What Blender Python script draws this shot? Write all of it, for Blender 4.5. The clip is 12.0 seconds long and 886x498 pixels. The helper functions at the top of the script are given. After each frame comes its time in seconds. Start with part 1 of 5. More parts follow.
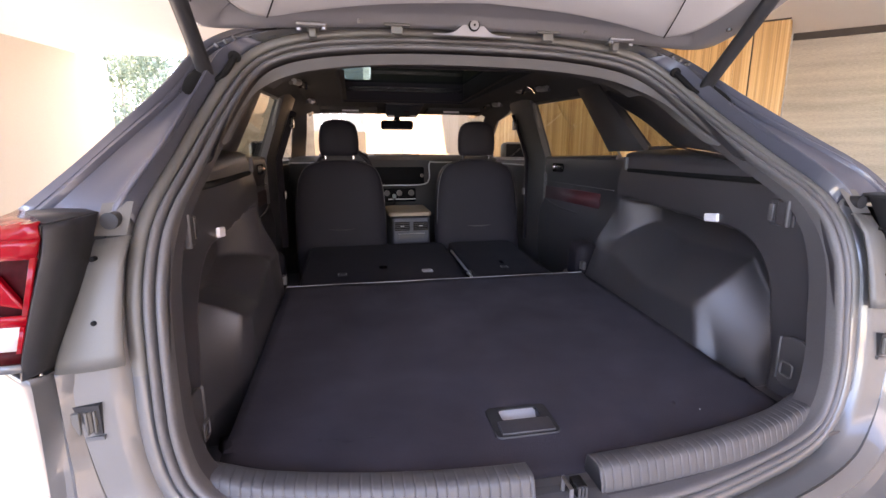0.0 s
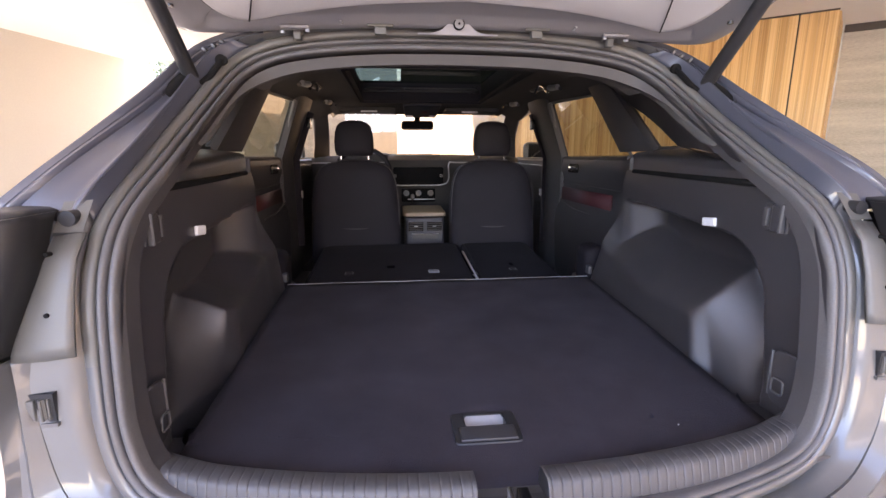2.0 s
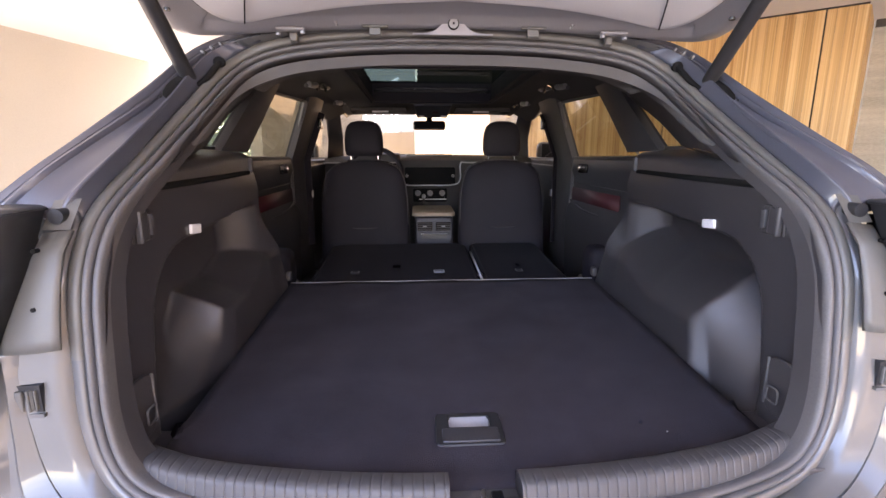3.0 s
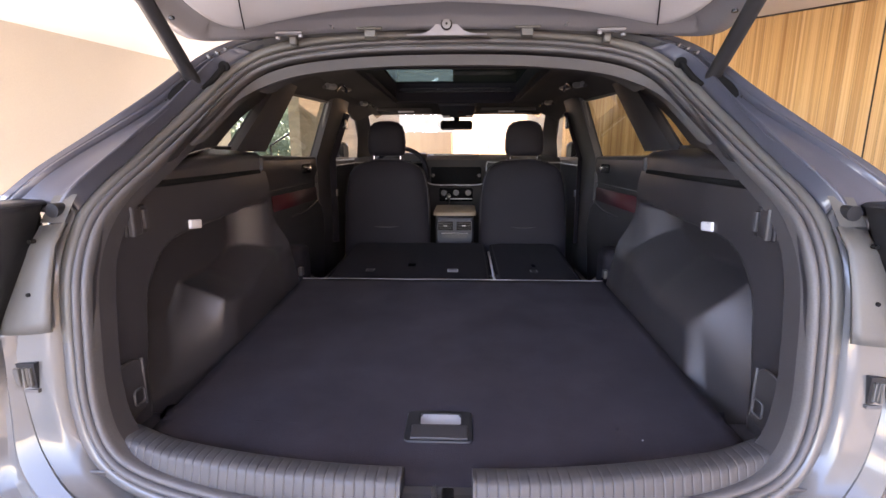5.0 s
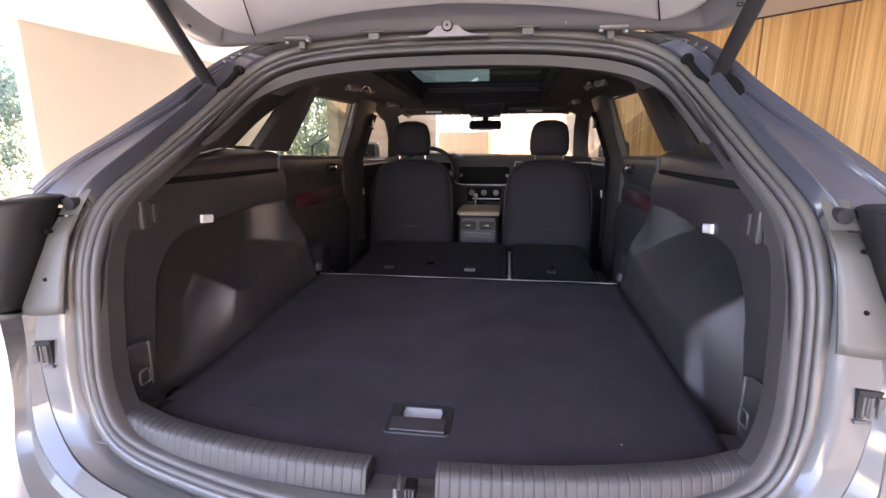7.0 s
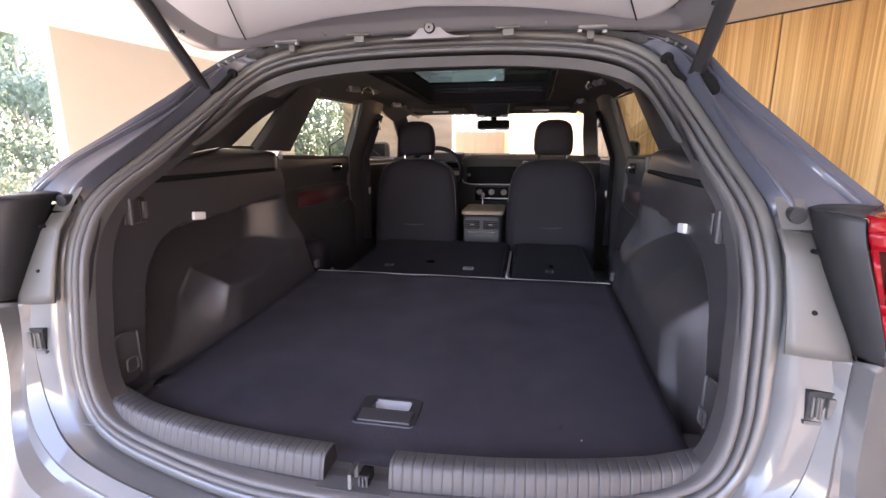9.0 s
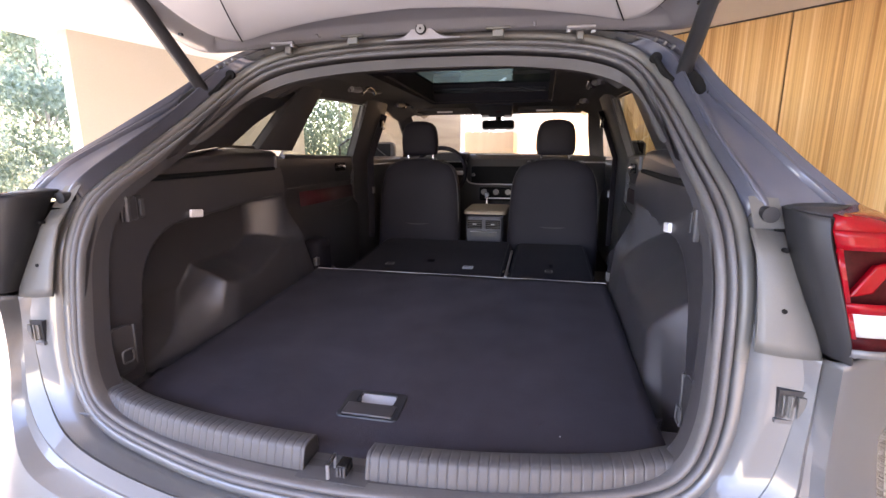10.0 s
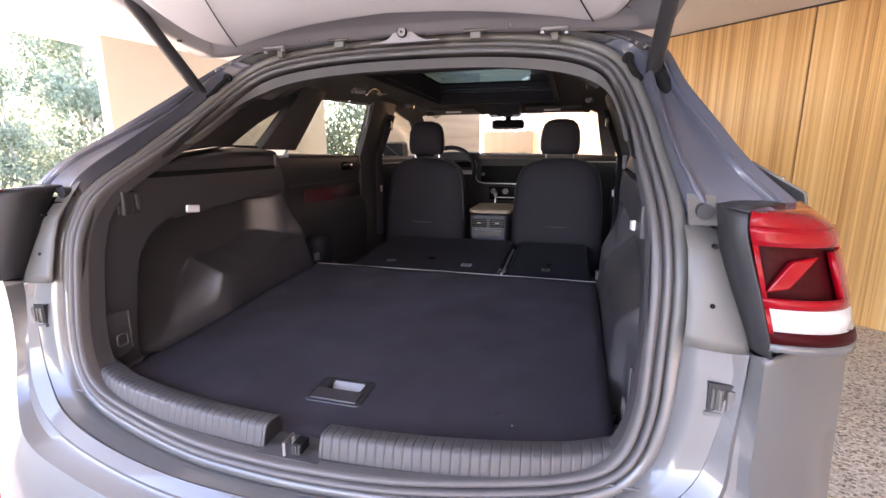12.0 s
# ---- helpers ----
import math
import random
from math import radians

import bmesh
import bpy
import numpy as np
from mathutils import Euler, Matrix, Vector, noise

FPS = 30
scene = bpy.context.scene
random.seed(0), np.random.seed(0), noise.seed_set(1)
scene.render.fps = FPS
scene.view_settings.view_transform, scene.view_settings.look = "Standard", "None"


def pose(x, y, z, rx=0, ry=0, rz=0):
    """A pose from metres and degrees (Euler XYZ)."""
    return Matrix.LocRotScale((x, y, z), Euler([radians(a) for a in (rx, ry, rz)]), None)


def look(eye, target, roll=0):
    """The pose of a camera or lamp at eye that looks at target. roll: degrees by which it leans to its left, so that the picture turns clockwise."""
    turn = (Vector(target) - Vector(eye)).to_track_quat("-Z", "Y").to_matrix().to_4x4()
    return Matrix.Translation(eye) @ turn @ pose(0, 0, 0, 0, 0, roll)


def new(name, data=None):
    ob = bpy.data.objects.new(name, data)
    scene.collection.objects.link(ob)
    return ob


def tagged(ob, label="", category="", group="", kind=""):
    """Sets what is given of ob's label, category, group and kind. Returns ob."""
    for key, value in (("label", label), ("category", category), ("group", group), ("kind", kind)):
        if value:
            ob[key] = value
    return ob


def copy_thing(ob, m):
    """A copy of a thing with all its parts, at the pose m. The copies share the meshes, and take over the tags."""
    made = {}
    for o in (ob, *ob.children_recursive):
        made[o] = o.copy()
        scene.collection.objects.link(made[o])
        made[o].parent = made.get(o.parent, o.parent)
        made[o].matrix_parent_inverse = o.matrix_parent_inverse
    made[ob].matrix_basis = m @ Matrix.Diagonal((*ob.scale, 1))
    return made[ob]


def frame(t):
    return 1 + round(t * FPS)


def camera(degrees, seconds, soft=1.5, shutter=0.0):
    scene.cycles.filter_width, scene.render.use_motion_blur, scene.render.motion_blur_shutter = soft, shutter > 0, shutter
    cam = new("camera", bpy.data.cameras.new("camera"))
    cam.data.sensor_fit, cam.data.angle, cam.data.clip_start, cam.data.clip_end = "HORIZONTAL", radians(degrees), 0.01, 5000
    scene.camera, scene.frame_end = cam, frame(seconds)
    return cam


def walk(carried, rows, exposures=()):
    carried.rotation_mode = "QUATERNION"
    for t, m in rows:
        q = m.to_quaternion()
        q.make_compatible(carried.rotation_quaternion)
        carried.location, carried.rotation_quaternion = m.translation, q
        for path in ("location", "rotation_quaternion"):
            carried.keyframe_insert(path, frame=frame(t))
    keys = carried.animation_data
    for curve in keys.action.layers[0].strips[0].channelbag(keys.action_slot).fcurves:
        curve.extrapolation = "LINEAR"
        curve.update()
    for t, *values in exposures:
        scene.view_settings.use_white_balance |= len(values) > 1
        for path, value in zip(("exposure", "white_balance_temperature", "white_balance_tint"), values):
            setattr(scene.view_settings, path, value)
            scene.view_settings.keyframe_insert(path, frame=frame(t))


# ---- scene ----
cam = camera(87.8, 12.0)
PATH = [
    (0.0, (-0.3281, -0.8295, 1.3223), (0.0420, 1.0946, 0.9209), -0.052),
    (0.5, (-0.2912, -0.8324, 1.3232), (0.0421, 1.0984, 0.9219), -0.022),
    (1.0, (-0.2533, -0.8353, 1.3241), (0.0400, 1.1018, 0.9221), -0.034),
    (1.5, (-0.2154, -0.8376, 1.3239), (0.0349, 1.1056, 0.9222), -0.025),
    (2.0, (-0.1788, -0.8399, 1.3233), (0.0265, 1.1088, 0.9224), -0.040),
    (2.5, (-0.1423, -0.8419, 1.3233), (0.0174, 1.1110, 0.9228), -0.044),
    (3.0, (-0.1059, -0.8438, 1.3234), (0.0089, 1.1123, 0.9227), -0.046),
    (5.0, (0.0358, -0.8543, 1.3223), (-0.0401, 1.1035, 0.9212), -0.054),
    (5.5, (0.0720, -0.8571, 1.3220), (-0.0610, 1.0977, 0.9209), -0.060),
    (6.0, (0.1044, -0.8593, 1.3219), (-0.0803, 1.0913, 0.9207), -0.076),
    (6.5, (0.1330, -0.8610, 1.3212), (-0.0948, 1.0851, 0.9200), -0.023),
    (7.0, (0.1582, -0.8630, 1.3203), (-0.1032, 1.0789, 0.9196), 0.016),
    (9.0, (0.2728, -0.8709, 1.3199), (-0.0844, 1.0555, 0.9182), -0.030),
    (9.5, (0.3040, -0.8734, 1.3188), (-0.0772, 1.0486, 0.9178), -0.036),
    (10.0, (0.3354, -0.8757, 1.3179), (-0.0740, 1.0405, 0.9169), 0.008),
    (10.5, (0.3688, -0.8787, 1.3171), (-0.0713, 1.0308, 0.9166), 0.028),
    (11.0, (0.4076, -0.8805, 1.3162), (-0.0661, 1.0209, 0.9158), 0.004),
    (11.5, (0.4445, -0.8827, 1.3157), (-0.0571, 1.0115, 0.9151), -0.027),
    (12.0, (0.4796, -0.8849, 1.3151), (-0.0449, 1.0029, 0.9136), 0.023),
]
walk(cam, [(t, look(eye, target, roll)) for t, eye, target, roll in PATH], [(0.0, 4.30, 8700, 33), (5.0, 4.29, 8600, 33), (9.0, 4.38, 8600, 33), (12.0, 4.44, 8600, 33)])

# ---- exposure, world and sun ----
world = bpy.data.worlds.new("sky_world")
scene.world = world
world.use_nodes = True
_nt = world.node_tree
_sky = _nt.nodes.new("ShaderNodeTexSky")
_sky.sky_type = "NISHITA"
_sky.sun_disc = False
SUN_TO = Vector((-0.72, 0.12, 0.68)).normalized()
_sky.sun_elevation = math.asin(SUN_TO.z)
_sky.sun_rotation = math.atan2(SUN_TO.x, SUN_TO.y)
_sky.air_density = 1.0
_sky.dust_density = 0.1
_sky.ozone_density = 4.5
_bg = _nt.nodes["Background"]
_bg.inputs["Strength"].default_value = 0.15
_nt.links.new(_sky.outputs[0], _bg.inputs[0])
sun_data = bpy.data.lights.new("sun", "SUN")
sun_data.energy = 2.0
sun_data.angle = radians(0.55)
sun_data.color = (1.0, 0.97, 0.93)
sun_ob = new("sun", sun_data)
sun_ob.matrix_world = look(SUN_TO * 30, (0, 0, 0))

# ---- materials ----


def material(name, color, rough=0.5, metal=0.0, vary=0.15, scale=6.0, grain=120.0, bump=0.1, coat=0.0, sheen=0.0,
             spec=0.5, stretch=(1, 1, 1), rough_vary=0.08, per_object=0.0, dist=0.002):
    """A surface with a slow and a fast variation of tone, uneven gloss and a fine relief."""
    m = bpy.data.materials.new(name)
    m.use_nodes = True
    nt = m.node_tree
    N, L = nt.nodes, nt.links
    b = N["Principled BSDF"]
    co = N.new("ShaderNodeTexCoord")
    mp = N.new("ShaderNodeMapping")
    mp.inputs["Scale"].default_value = stretch
    L.new(co.outputs["Object"], mp.inputs["Vector"])
    slow = N.new("ShaderNodeTexNoise")
    slow.inputs["Scale"].default_value = scale
    slow.inputs["Detail"].default_value = 5
    fine = N.new("ShaderNodeTexNoise")
    fine.inputs["Scale"].default_value = grain
    fine.inputs["Detail"].default_value = 3
    L.new(mp.outputs[0], slow.inputs["Vector"])
    L.new(mp.outputs[0], fine.inputs["Vector"])
    add = N.new("ShaderNodeMath")
    add.operation = "ADD"
    L.new(slow.outputs["Fac"], add.inputs[0])
    L.new(fine.outputs["Fac"], add.inputs[1])
    rng = N.new("ShaderNodeMapRange")
    rng.inputs["From Min"].default_value = 0.6
    rng.inputs["From Max"].default_value = 1.4
    rng.inputs["To Min"].default_value = 1 - vary
    rng.inputs["To Max"].default_value = 1 + vary
    L.new(add.outputs[0], rng.inputs["Value"])
    fac = rng.outputs[0]
    if per_object:
        info = N.new("ShaderNodeObjectInfo")
        r2 = N.new("ShaderNodeMapRange")
        r2.inputs["To Min"].default_value = 1 - per_object
        r2.inputs["To Max"].default_value = 1 + per_object
        L.new(info.outputs["Random"], r2.inputs["Value"])
        mul = N.new("ShaderNodeMath")
        mul.operation = "MULTIPLY"
        L.new(fac, mul.inputs[0])
        L.new(r2.outputs[0], mul.inputs[1])
        fac = mul.outputs[0]
    mix = N.new("ShaderNodeVectorMath")
    mix.operation = "SCALE"
    mix.inputs[0].default_value = color
    L.new(fac, mix.inputs["Scale"])
    L.new(mix.outputs[0], b.inputs["Base Color"])
    rr = N.new("ShaderNodeMapRange")
    rr.inputs["To Min"].default_value = max(0.02, rough - rough_vary)
    rr.inputs["To Max"].default_value = min(1.0, rough + rough_vary)
    L.new(slow.outputs["Fac"], rr.inputs["Value"])
    L.new(rr.outputs[0], b.inputs["Roughness"])
    b.inputs["Metallic"].default_value = metal
    b.inputs["Specular IOR Level"].default_value = spec
    b.inputs["Coat Weight"].default_value = coat
    b.inputs["Coat Roughness"].default_value = 0.03
    b.inputs["Sheen Weight"].default_value = sheen
    if bump:
        bp = N.new("ShaderNodeBump")
        bp.inputs["Strength"].default_value = bump
        bp.inputs["Distance"].default_value = dist
        L.new(fine.outputs["Fac"], bp.inputs["Height"])
        L.new(bp.outputs[0], b.inputs["Normal"])
    return m


def glass(name, tint=(1, 1, 1), rough=0.0):
    """Thin clear glass: see-through with a gloss that grows at grazing angles."""
    m = bpy.data.materials.new(name)
    m.use_nodes = True
    nt = m.node_tree
    N, L = nt.nodes, nt.links
    N.remove(N["Principled BSDF"])
    t = N.new("ShaderNodeBsdfTransparent")
    t.inputs["Color"].default_value = (*tint, 1)
    g = N.new("ShaderNodeBsdfGlossy")
    g.inputs["Roughness"].default_value = rough
    fr = N.new("ShaderNodeFresnel")
    fr.inputs["IOR"].default_value = 1.45
    sc = N.new("ShaderNodeMath")
    sc.operation = "MULTIPLY"
    sc.inputs[1].default_value = 0.2
    L.new(fr.outputs[0], sc.inputs[0])
    mx = N.new("ShaderNodeMixShader")
    L.new(sc.outputs[0], mx.inputs[0])
    L.new(t.outputs[0], mx.inputs[1])
    L.new(g.outputs[0], mx.inputs[2])
    L.new(mx.outputs[0], N["Material Output"].inputs["Surface"])
    return m


M_PAINT = material("grey_car_paint", (0.096, 0.097, 0.097), 0.42, 0.12, 0.03, 2.0, 900, 0.0, coat=0.8, rough_vary=0.03)
# body paint again, darker and bluer, with shade and skylight in its colour
M_SHADED_PAINT = material("shaded_body_paint", (0.062, 0.067, 0.087), 0.40, 0.0, 0.05, 3.0, 900, 0.0, coat=0.5, rough_vary=0.04)
M_GATE = material("gate_inner_paint", (0.25, 0.245, 0.255), 0.36, 0.0, 0.05, 5.0, 300, 0.02, coat=0.6)
M_GATETRIM = material("gate_trim_plastic", (0.53, 0.52, 0.52), 0.6, 0.0, 0.05, 4.0, 700, 0.12)
M_SEAM = material("dark_gap", (0.010, 0.010, 0.010), 0.8, 0, 0.1, 5, 50, 0, spec=0.1)
M_RUBBER = material("rubber_seal", (0.092, 0.087, 0.086), 0.44, 0.0, 0.15, 9, 300, 0.05)
M_TRIM = material("dark_trim_plastic", (0.039, 0.036, 0.0385), 0.36, 0.0, 0.12, 5, 1100, 0.15, spec=0.7, rough_vary=0.05)
M_TRIM2 = material("dark_pillar_trim", (0.042, 0.039, 0.041), 0.55, 0.0, 0.12, 6, 900, 0.2)
M_CARPET = material("cargo_carpet", (0.0385, 0.0335, 0.042), 0.95, 0.0, 0.45, 7.0, 900, 0.9, sheen=0.03, spec=0.06, dist=0.003)
M_SEATBACK = material("seat_back_carpet", (0.027, 0.0232, 0.028), 0.95, 0.0, 0.3, 5, 900, 0.8, sheen=0.02, spec=0.1, dist=0.003)
M_HEADLINER = material("dark_headliner_fabric", (0.085, 0.079, 0.075), 0.95, 0.0, 0.15, 6, 800, 0.5, spec=0.1)
M_HEADER = material("rear_header_trim", (0.066, 0.062, 0.059), 0.65, 0.0, 0.06, 5, 800, 0.15)
M_LEATHER = material("black_leatherette", (0.019, 0.0168, 0.022), 0.65, 0.0, 0.15, 7, 260, 0.3, spec=0.2)
M_SILL = material("grey_sill_plastic", (0.064, 0.0615, 0.063), 0.52, 0.0, 0.08, 8, 800, 0.12)
M_CHROME = material("chrome", (0.75, 0.75, 0.76), 0.12, 1.0, 0.04, 20, 200, 0.0)
M_STEEL = material("zinc_steel", (0.55, 0.55, 0.56), 0.3, 1.0, 0.12, 30, 300, 0.05)
M_BLACK = material("gloss_black", (0.008, 0.008, 0.009), 0.25, 0.0, 0.1, 10, 200, 0.0)
M_PLATE = material("grey_bumper_plastic", (0.106, 0.102, 0.092), 0.42, 0.0, 0.08, 7, 600, 0.06)
M_BEZEL = material("dark_grey_bezel", (0.017, 0.017, 0.0185), 0.5, 0.0, 0.1, 8, 800, 0.1)
M_TAN = material("tan_stitched_lid", (0.34, 0.26, 0.18), 0.55, 0.0, 0.08, 8, 300, 0.2)
M_GREYPL = material("console_grey_plastic", (0.040, 0.042, 0.054), 0.5, 0.0, 0.08, 8, 700, 0.1)
M_RED = material("red_door_insert", (0.062, 0.006, 0.010), 0.55, 0.0, 0.12, 8, 400, 0.2)
M_WHITEPL = material("translucent_white_plastic", (0.78, 0.78, 0.78), 0.3, 0.0, 0.05, 30, 200, 0.02)
M_RECESS = material("pale_recess", (0.26, 0.25, 0.25), 0.5, 0, 0.05, 30, 200, 0.02)
M_SILVER = material("silver_trim", (0.38, 0.38, 0.385), 0.42, 0.5, 0.05, 20, 300, 0.0)
M_SCREEN = material("black_screen", (0.004, 0.004, 0.005), 0.4, 0.0, 0.05, 10, 100, 0.0, spec=0.03)
M_TYRE = material("tyre_rubber", (0.02, 0.02, 0.02), 0.8, 0, 0.15, 20, 200, 0.2)
M_GLASS = glass("clear_glass", (0.96, 0.98, 0.96))
M_TINT = glass("tinted_privacy_glass", (0.44, 0.455, 0.40))
M_LAMPRED = material("red_lamp_lens", (0.24, 0.002, 0.006), 0.10, 0.0, 0.1, 12, 200, 0.0, coat=0.15, spec=0.2)
M_LAMPDARK = material("dark_red_reflector", (0.035, 0.002, 0.003), 0.4, 0.0, 0.4, 25, 200, 0.0, spec=.08)
M_LAMPCLEAR = material("clear_lamp_lens", (0.52, 0.52, 0.50), 0.12, 0.0, 0.08, 40, 60, 0.3, coat=1.0)

# ---- mesh helpers ----


def part(name, bm, mat, parent=None, label="", smooth=35, keep=False):
    """Links a bmesh as one mesh object under its thing."""
    me = bpy.data.meshes.new(name)
    if not keep:
        bmesh.ops.recalc_face_normals(bm, faces=bm.faces)
    bm.to_mesh(me)
    bm.free()
    me.materials.append(mat)
    if smooth:
        me.polygons.foreach_set("use_smooth", [True] * len(me.polygons))
        me.set_sharp_from_angle(angle=radians(smooth))
    ob = new(name, me)
    ob.parent = parent
    if label:
        tagged(ob, label)
    return ob


def solid(ob, t, offset=-1.0):
    s = ob.modifiers.new("thickness", "SOLIDIFY")
    s.thickness, s.offset = t, offset
    return ob


def rounded(ob, w, n=2):
    b = ob.modifiers.new("edges", "BEVEL")
    b.width, b.segments, b.limit_method, b.angle_limit = w, n, "ANGLE", radians(40)
    return ob


def thing(name, label, category, at=(0, 0, 0), group="", kind=""):
    return tagged(new(name), label, category, group, kind) if at == (0, 0, 0) else _placed(name, label, category, at, group, kind)


def _placed(name, label, category, at, group, kind):
    ob = tagged(new(name), label, category, group, kind)
    ob.location = at
    return ob


def box(bm, c, s, m=None):
    """A box with centre c and sizes s, turned by m."""
    v = []
    for dx in (-0.5, 0.5):
        for dy in (-0.5, 0.5):
            for dz in (-0.5, 0.5):
                p = Vector((dx * s[0], dy * s[1], dz * s[2]))
                v.append(bm.verts.new((m @ p if m else p) + Vector(c)))
    for f in ((0, 1, 3, 2), (4, 6, 7, 5), (0, 4, 5, 1), (2, 3, 7, 6), (0, 2, 6, 4), (1, 5, 7, 3)):
        bm.faces.new([v[i] for i in f])
    return v


def boxes(*items):
    bm = bmesh.new()
    for it in items:
        box(bm, *it)
    return bm


def tube(points, r, n=10, closed=False, flat=1.0):
    """A tube along points; r may be a list."""
    bm = bmesh.new()
    P = [Vector(p) for p in points]
    rs = r if isinstance(r, (list, tuple)) else [r] * len(P)
    rings = []
    up = None
    for i, p in enumerate(P):
        a = P[(i - 1) % len(P)] if closed or i else p
        b = P[(i + 1) % len(P)] if closed or i < len(P) - 1 else p
        t = (b - a).normalized()
        if up is None:
            up = t.orthogonal().normalized()
        up = (up - t * up.dot(t)).normalized()
        w = t.cross(up)
        rings.append([bm.verts.new(p + (up * math.cos(k * 2 * math.pi / n) + w * math.sin(k * 2 * math.pi / n) * flat) * rs[i]) for k in range(n)])
    for i in range(len(rings) - (0 if closed else 1)):
        A, B = rings[i], rings[(i + 1) % len(rings)]
        for k in range(n):
            bm.faces.new((A[k], A[(k + 1) % n], B[(k + 1) % n], B[k]))
    if not closed:
        bm.faces.new(rings[0])
        bm.faces.new(rings[-1][::-1])
    return bm


def spline(ctrl, m=6):
    """Catmull-Rom through the control points, m steps an interval."""
    C = [Vector(c) for c in ctrl]
    C = [C[0] * 2 - C[1]] + C + [C[-1] * 2 - C[-2]]
    out = []
    for i in range(1, len(C) - 2):
        a, b, c, d = C[i - 1], C[i], C[i + 1], C[i + 2]
        for k in range(m):
            t = k / m
            out.append(0.5 * (2 * b + (c - a) * t + (2 * a - 5 * b + 4 * c - d) * t * t + (3 * b - a - 3 * c + d) * t ** 3))
    out.append(C[-2].copy())
    return out


def skin(curves, closed=False):
    """Quads between neighbouring curves of equal length."""
    bm = bmesh.new()
    V = [[bm.verts.new(p) for p in c] for c in curves]
    n = len(V[0])
    for A, B in zip(V[:-1], V[1:]):
        for k in range(n if closed else n - 1):
            q = (A[k], A[(k + 1) % n], B[(k + 1) % n], B[k])
            bm.faces.new(q)
    bmesh.ops.remove_doubles(bm, verts=bm.verts, dist=1e-5)
    return bm


def prism(outline, depth, axis):
    """A flat outline of 3D points pushed along axis by depth."""
    bm = bmesh.new()
    d = Vector(axis) * depth
    A = [bm.verts.new(p) for p in outline]
    B = [bm.verts.new(Vector(p) + d) for p in outline]
    bm.faces.new(A)
    bm.faces.new(B[::-1])
    for k in range(len(A)):
        bm.faces.new((A[k], A[(k + 1) % len(A)], B[(k + 1) % len(A)], B[k]))
    return bm


def rrect(w, h, r, n=5):
    """Corner-rounded rectangle in 2D, centred."""
    out = []
    for cx, cy, a0 in ((w / 2 - r, h / 2 - r, 0), (-w / 2 + r, h / 2 - r, 90), (-w / 2 + r, -h / 2 + r, 180), (w / 2 - r, -h / 2 + r, 270)):
        for k in range(n + 1):
            a = radians(a0 + 90 * k / n)
            out.append((cx + r * math.cos(a), cy + r * math.sin(a)))
    return out


def disc(c, r, depth, axis="z", n=20, hole=0.0):
    """A round plate or, with a hole, a ring; its axis through c."""
    bm = bmesh.new()
    c = Vector(c)
    e = {"x": (Vector((0, 1, 0)), Vector((0, 0, 1)), Vector((1, 0, 0))), "y": (Vector((0, 0, 1)), Vector((1, 0, 0)), Vector((0, 1, 0))),
         "z": (Vector((1, 0, 0)), Vector((0, 1, 0)), Vector((0, 0, 1)))}[axis]
    ring = lambda rad, d: [bm.verts.new(c + (e[0] * math.cos(2 * math.pi * k / n) + e[1] * math.sin(2 * math.pi * k / n)) * rad + e[2] * d) for k in range(n)]
    a, b = ring(r, -depth / 2), ring(r, depth / 2)
    for k in range(n):
        bm.faces.new((a[k], a[(k + 1) % n], b[(k + 1) % n], b[k]))
    if hole:
        p, q = ring(hole, -depth / 2), ring(hole, depth / 2)
        for k in range(n):
            j = (k + 1) % n
            bm.faces.new((p[k], p[j], q[j], q[k]))
            bm.faces.new((a[k], a[j], p[j], p[k]))
            bm.faces.new((b[k], b[j], q[j], q[k]))
    else:
        bm.faces.new(a)
        bm.faces.new(b)
    return bm


def smooth01(a, b, x):
    t = min(1.0, max(0.0, (x - a) / (b - a)))   # a may lie above b
    return t * t * (3 - 2 * t)


def lerp(a, b, t):
    return a + (b - a) * t


def toward(p, k):
    """A point drawn k of the way out of the car towards the loading place behind it."""
    return Vector(p) + (Vector((0, -.85, 1.32)) - Vector(p)) * k


def mirrored(pts, s):
    return [Vector((p[0] * s, p[1], p[2])) for p in pts]

# ---- the car ----
suv = thing("suv", "grey sport utility car, tailgate raised, rear seats folded flat", "car")
SIDES = (1, -1)

# half loops of the rear opening, from the roof's middle down one side to the sill's middle
GROOVE = [(0, .49, 1.618), (.16, .49, 1.616), (.31, .485, 1.607), (.458, .475, 1.585), (.556, .448, 1.538), (.602, .309, 1.425),
          (.617, .109, 1.307), (.622, .0, 1.247), (.626, -.06, 1.195), (.629, -.10, 1.11), (.624, -.124, .98), (.616, -.138, .89),
          (.59, -.15, .815), (.53, -.165, .775), (.40, -.195, .758), (.20, -.24, .755), (0, -.252, .753)]
FLANGE = [(0, .470, 1.655), (.16, .47, 1.653), (.31, .465, 1.645), (.50, .455, 1.625), (.62, .43, 1.575), (.645, .27, 1.455),
          (.650, .10, 1.352), (.668, -.02, 1.272), (.69, -.05, 1.222), (.705, -.105, 1.13), (.735, -.131, 1.0), (.724, -.146, .90),
          (.69, -.164, .80), (.605, -.20, .738), (.44, -.245, .718), (.22, -.282, .712), (0, -.292, .711)]
SHOULDER = [(0, .52, 1.69), (.18, .52, 1.688), (.35, .52, 1.675), (.55, .52, 1.65), (.672, .47, 1.592), (.704, .27, 1.466),
            (.738, .12, 1.370), (.764, .005, 1.298), (.822, -.03, 1.238)]


def full(half):
    r = spline(half)
    return r + [Vector((-p.x, p.y, p.z)) for p in r[-2:0:-1]]


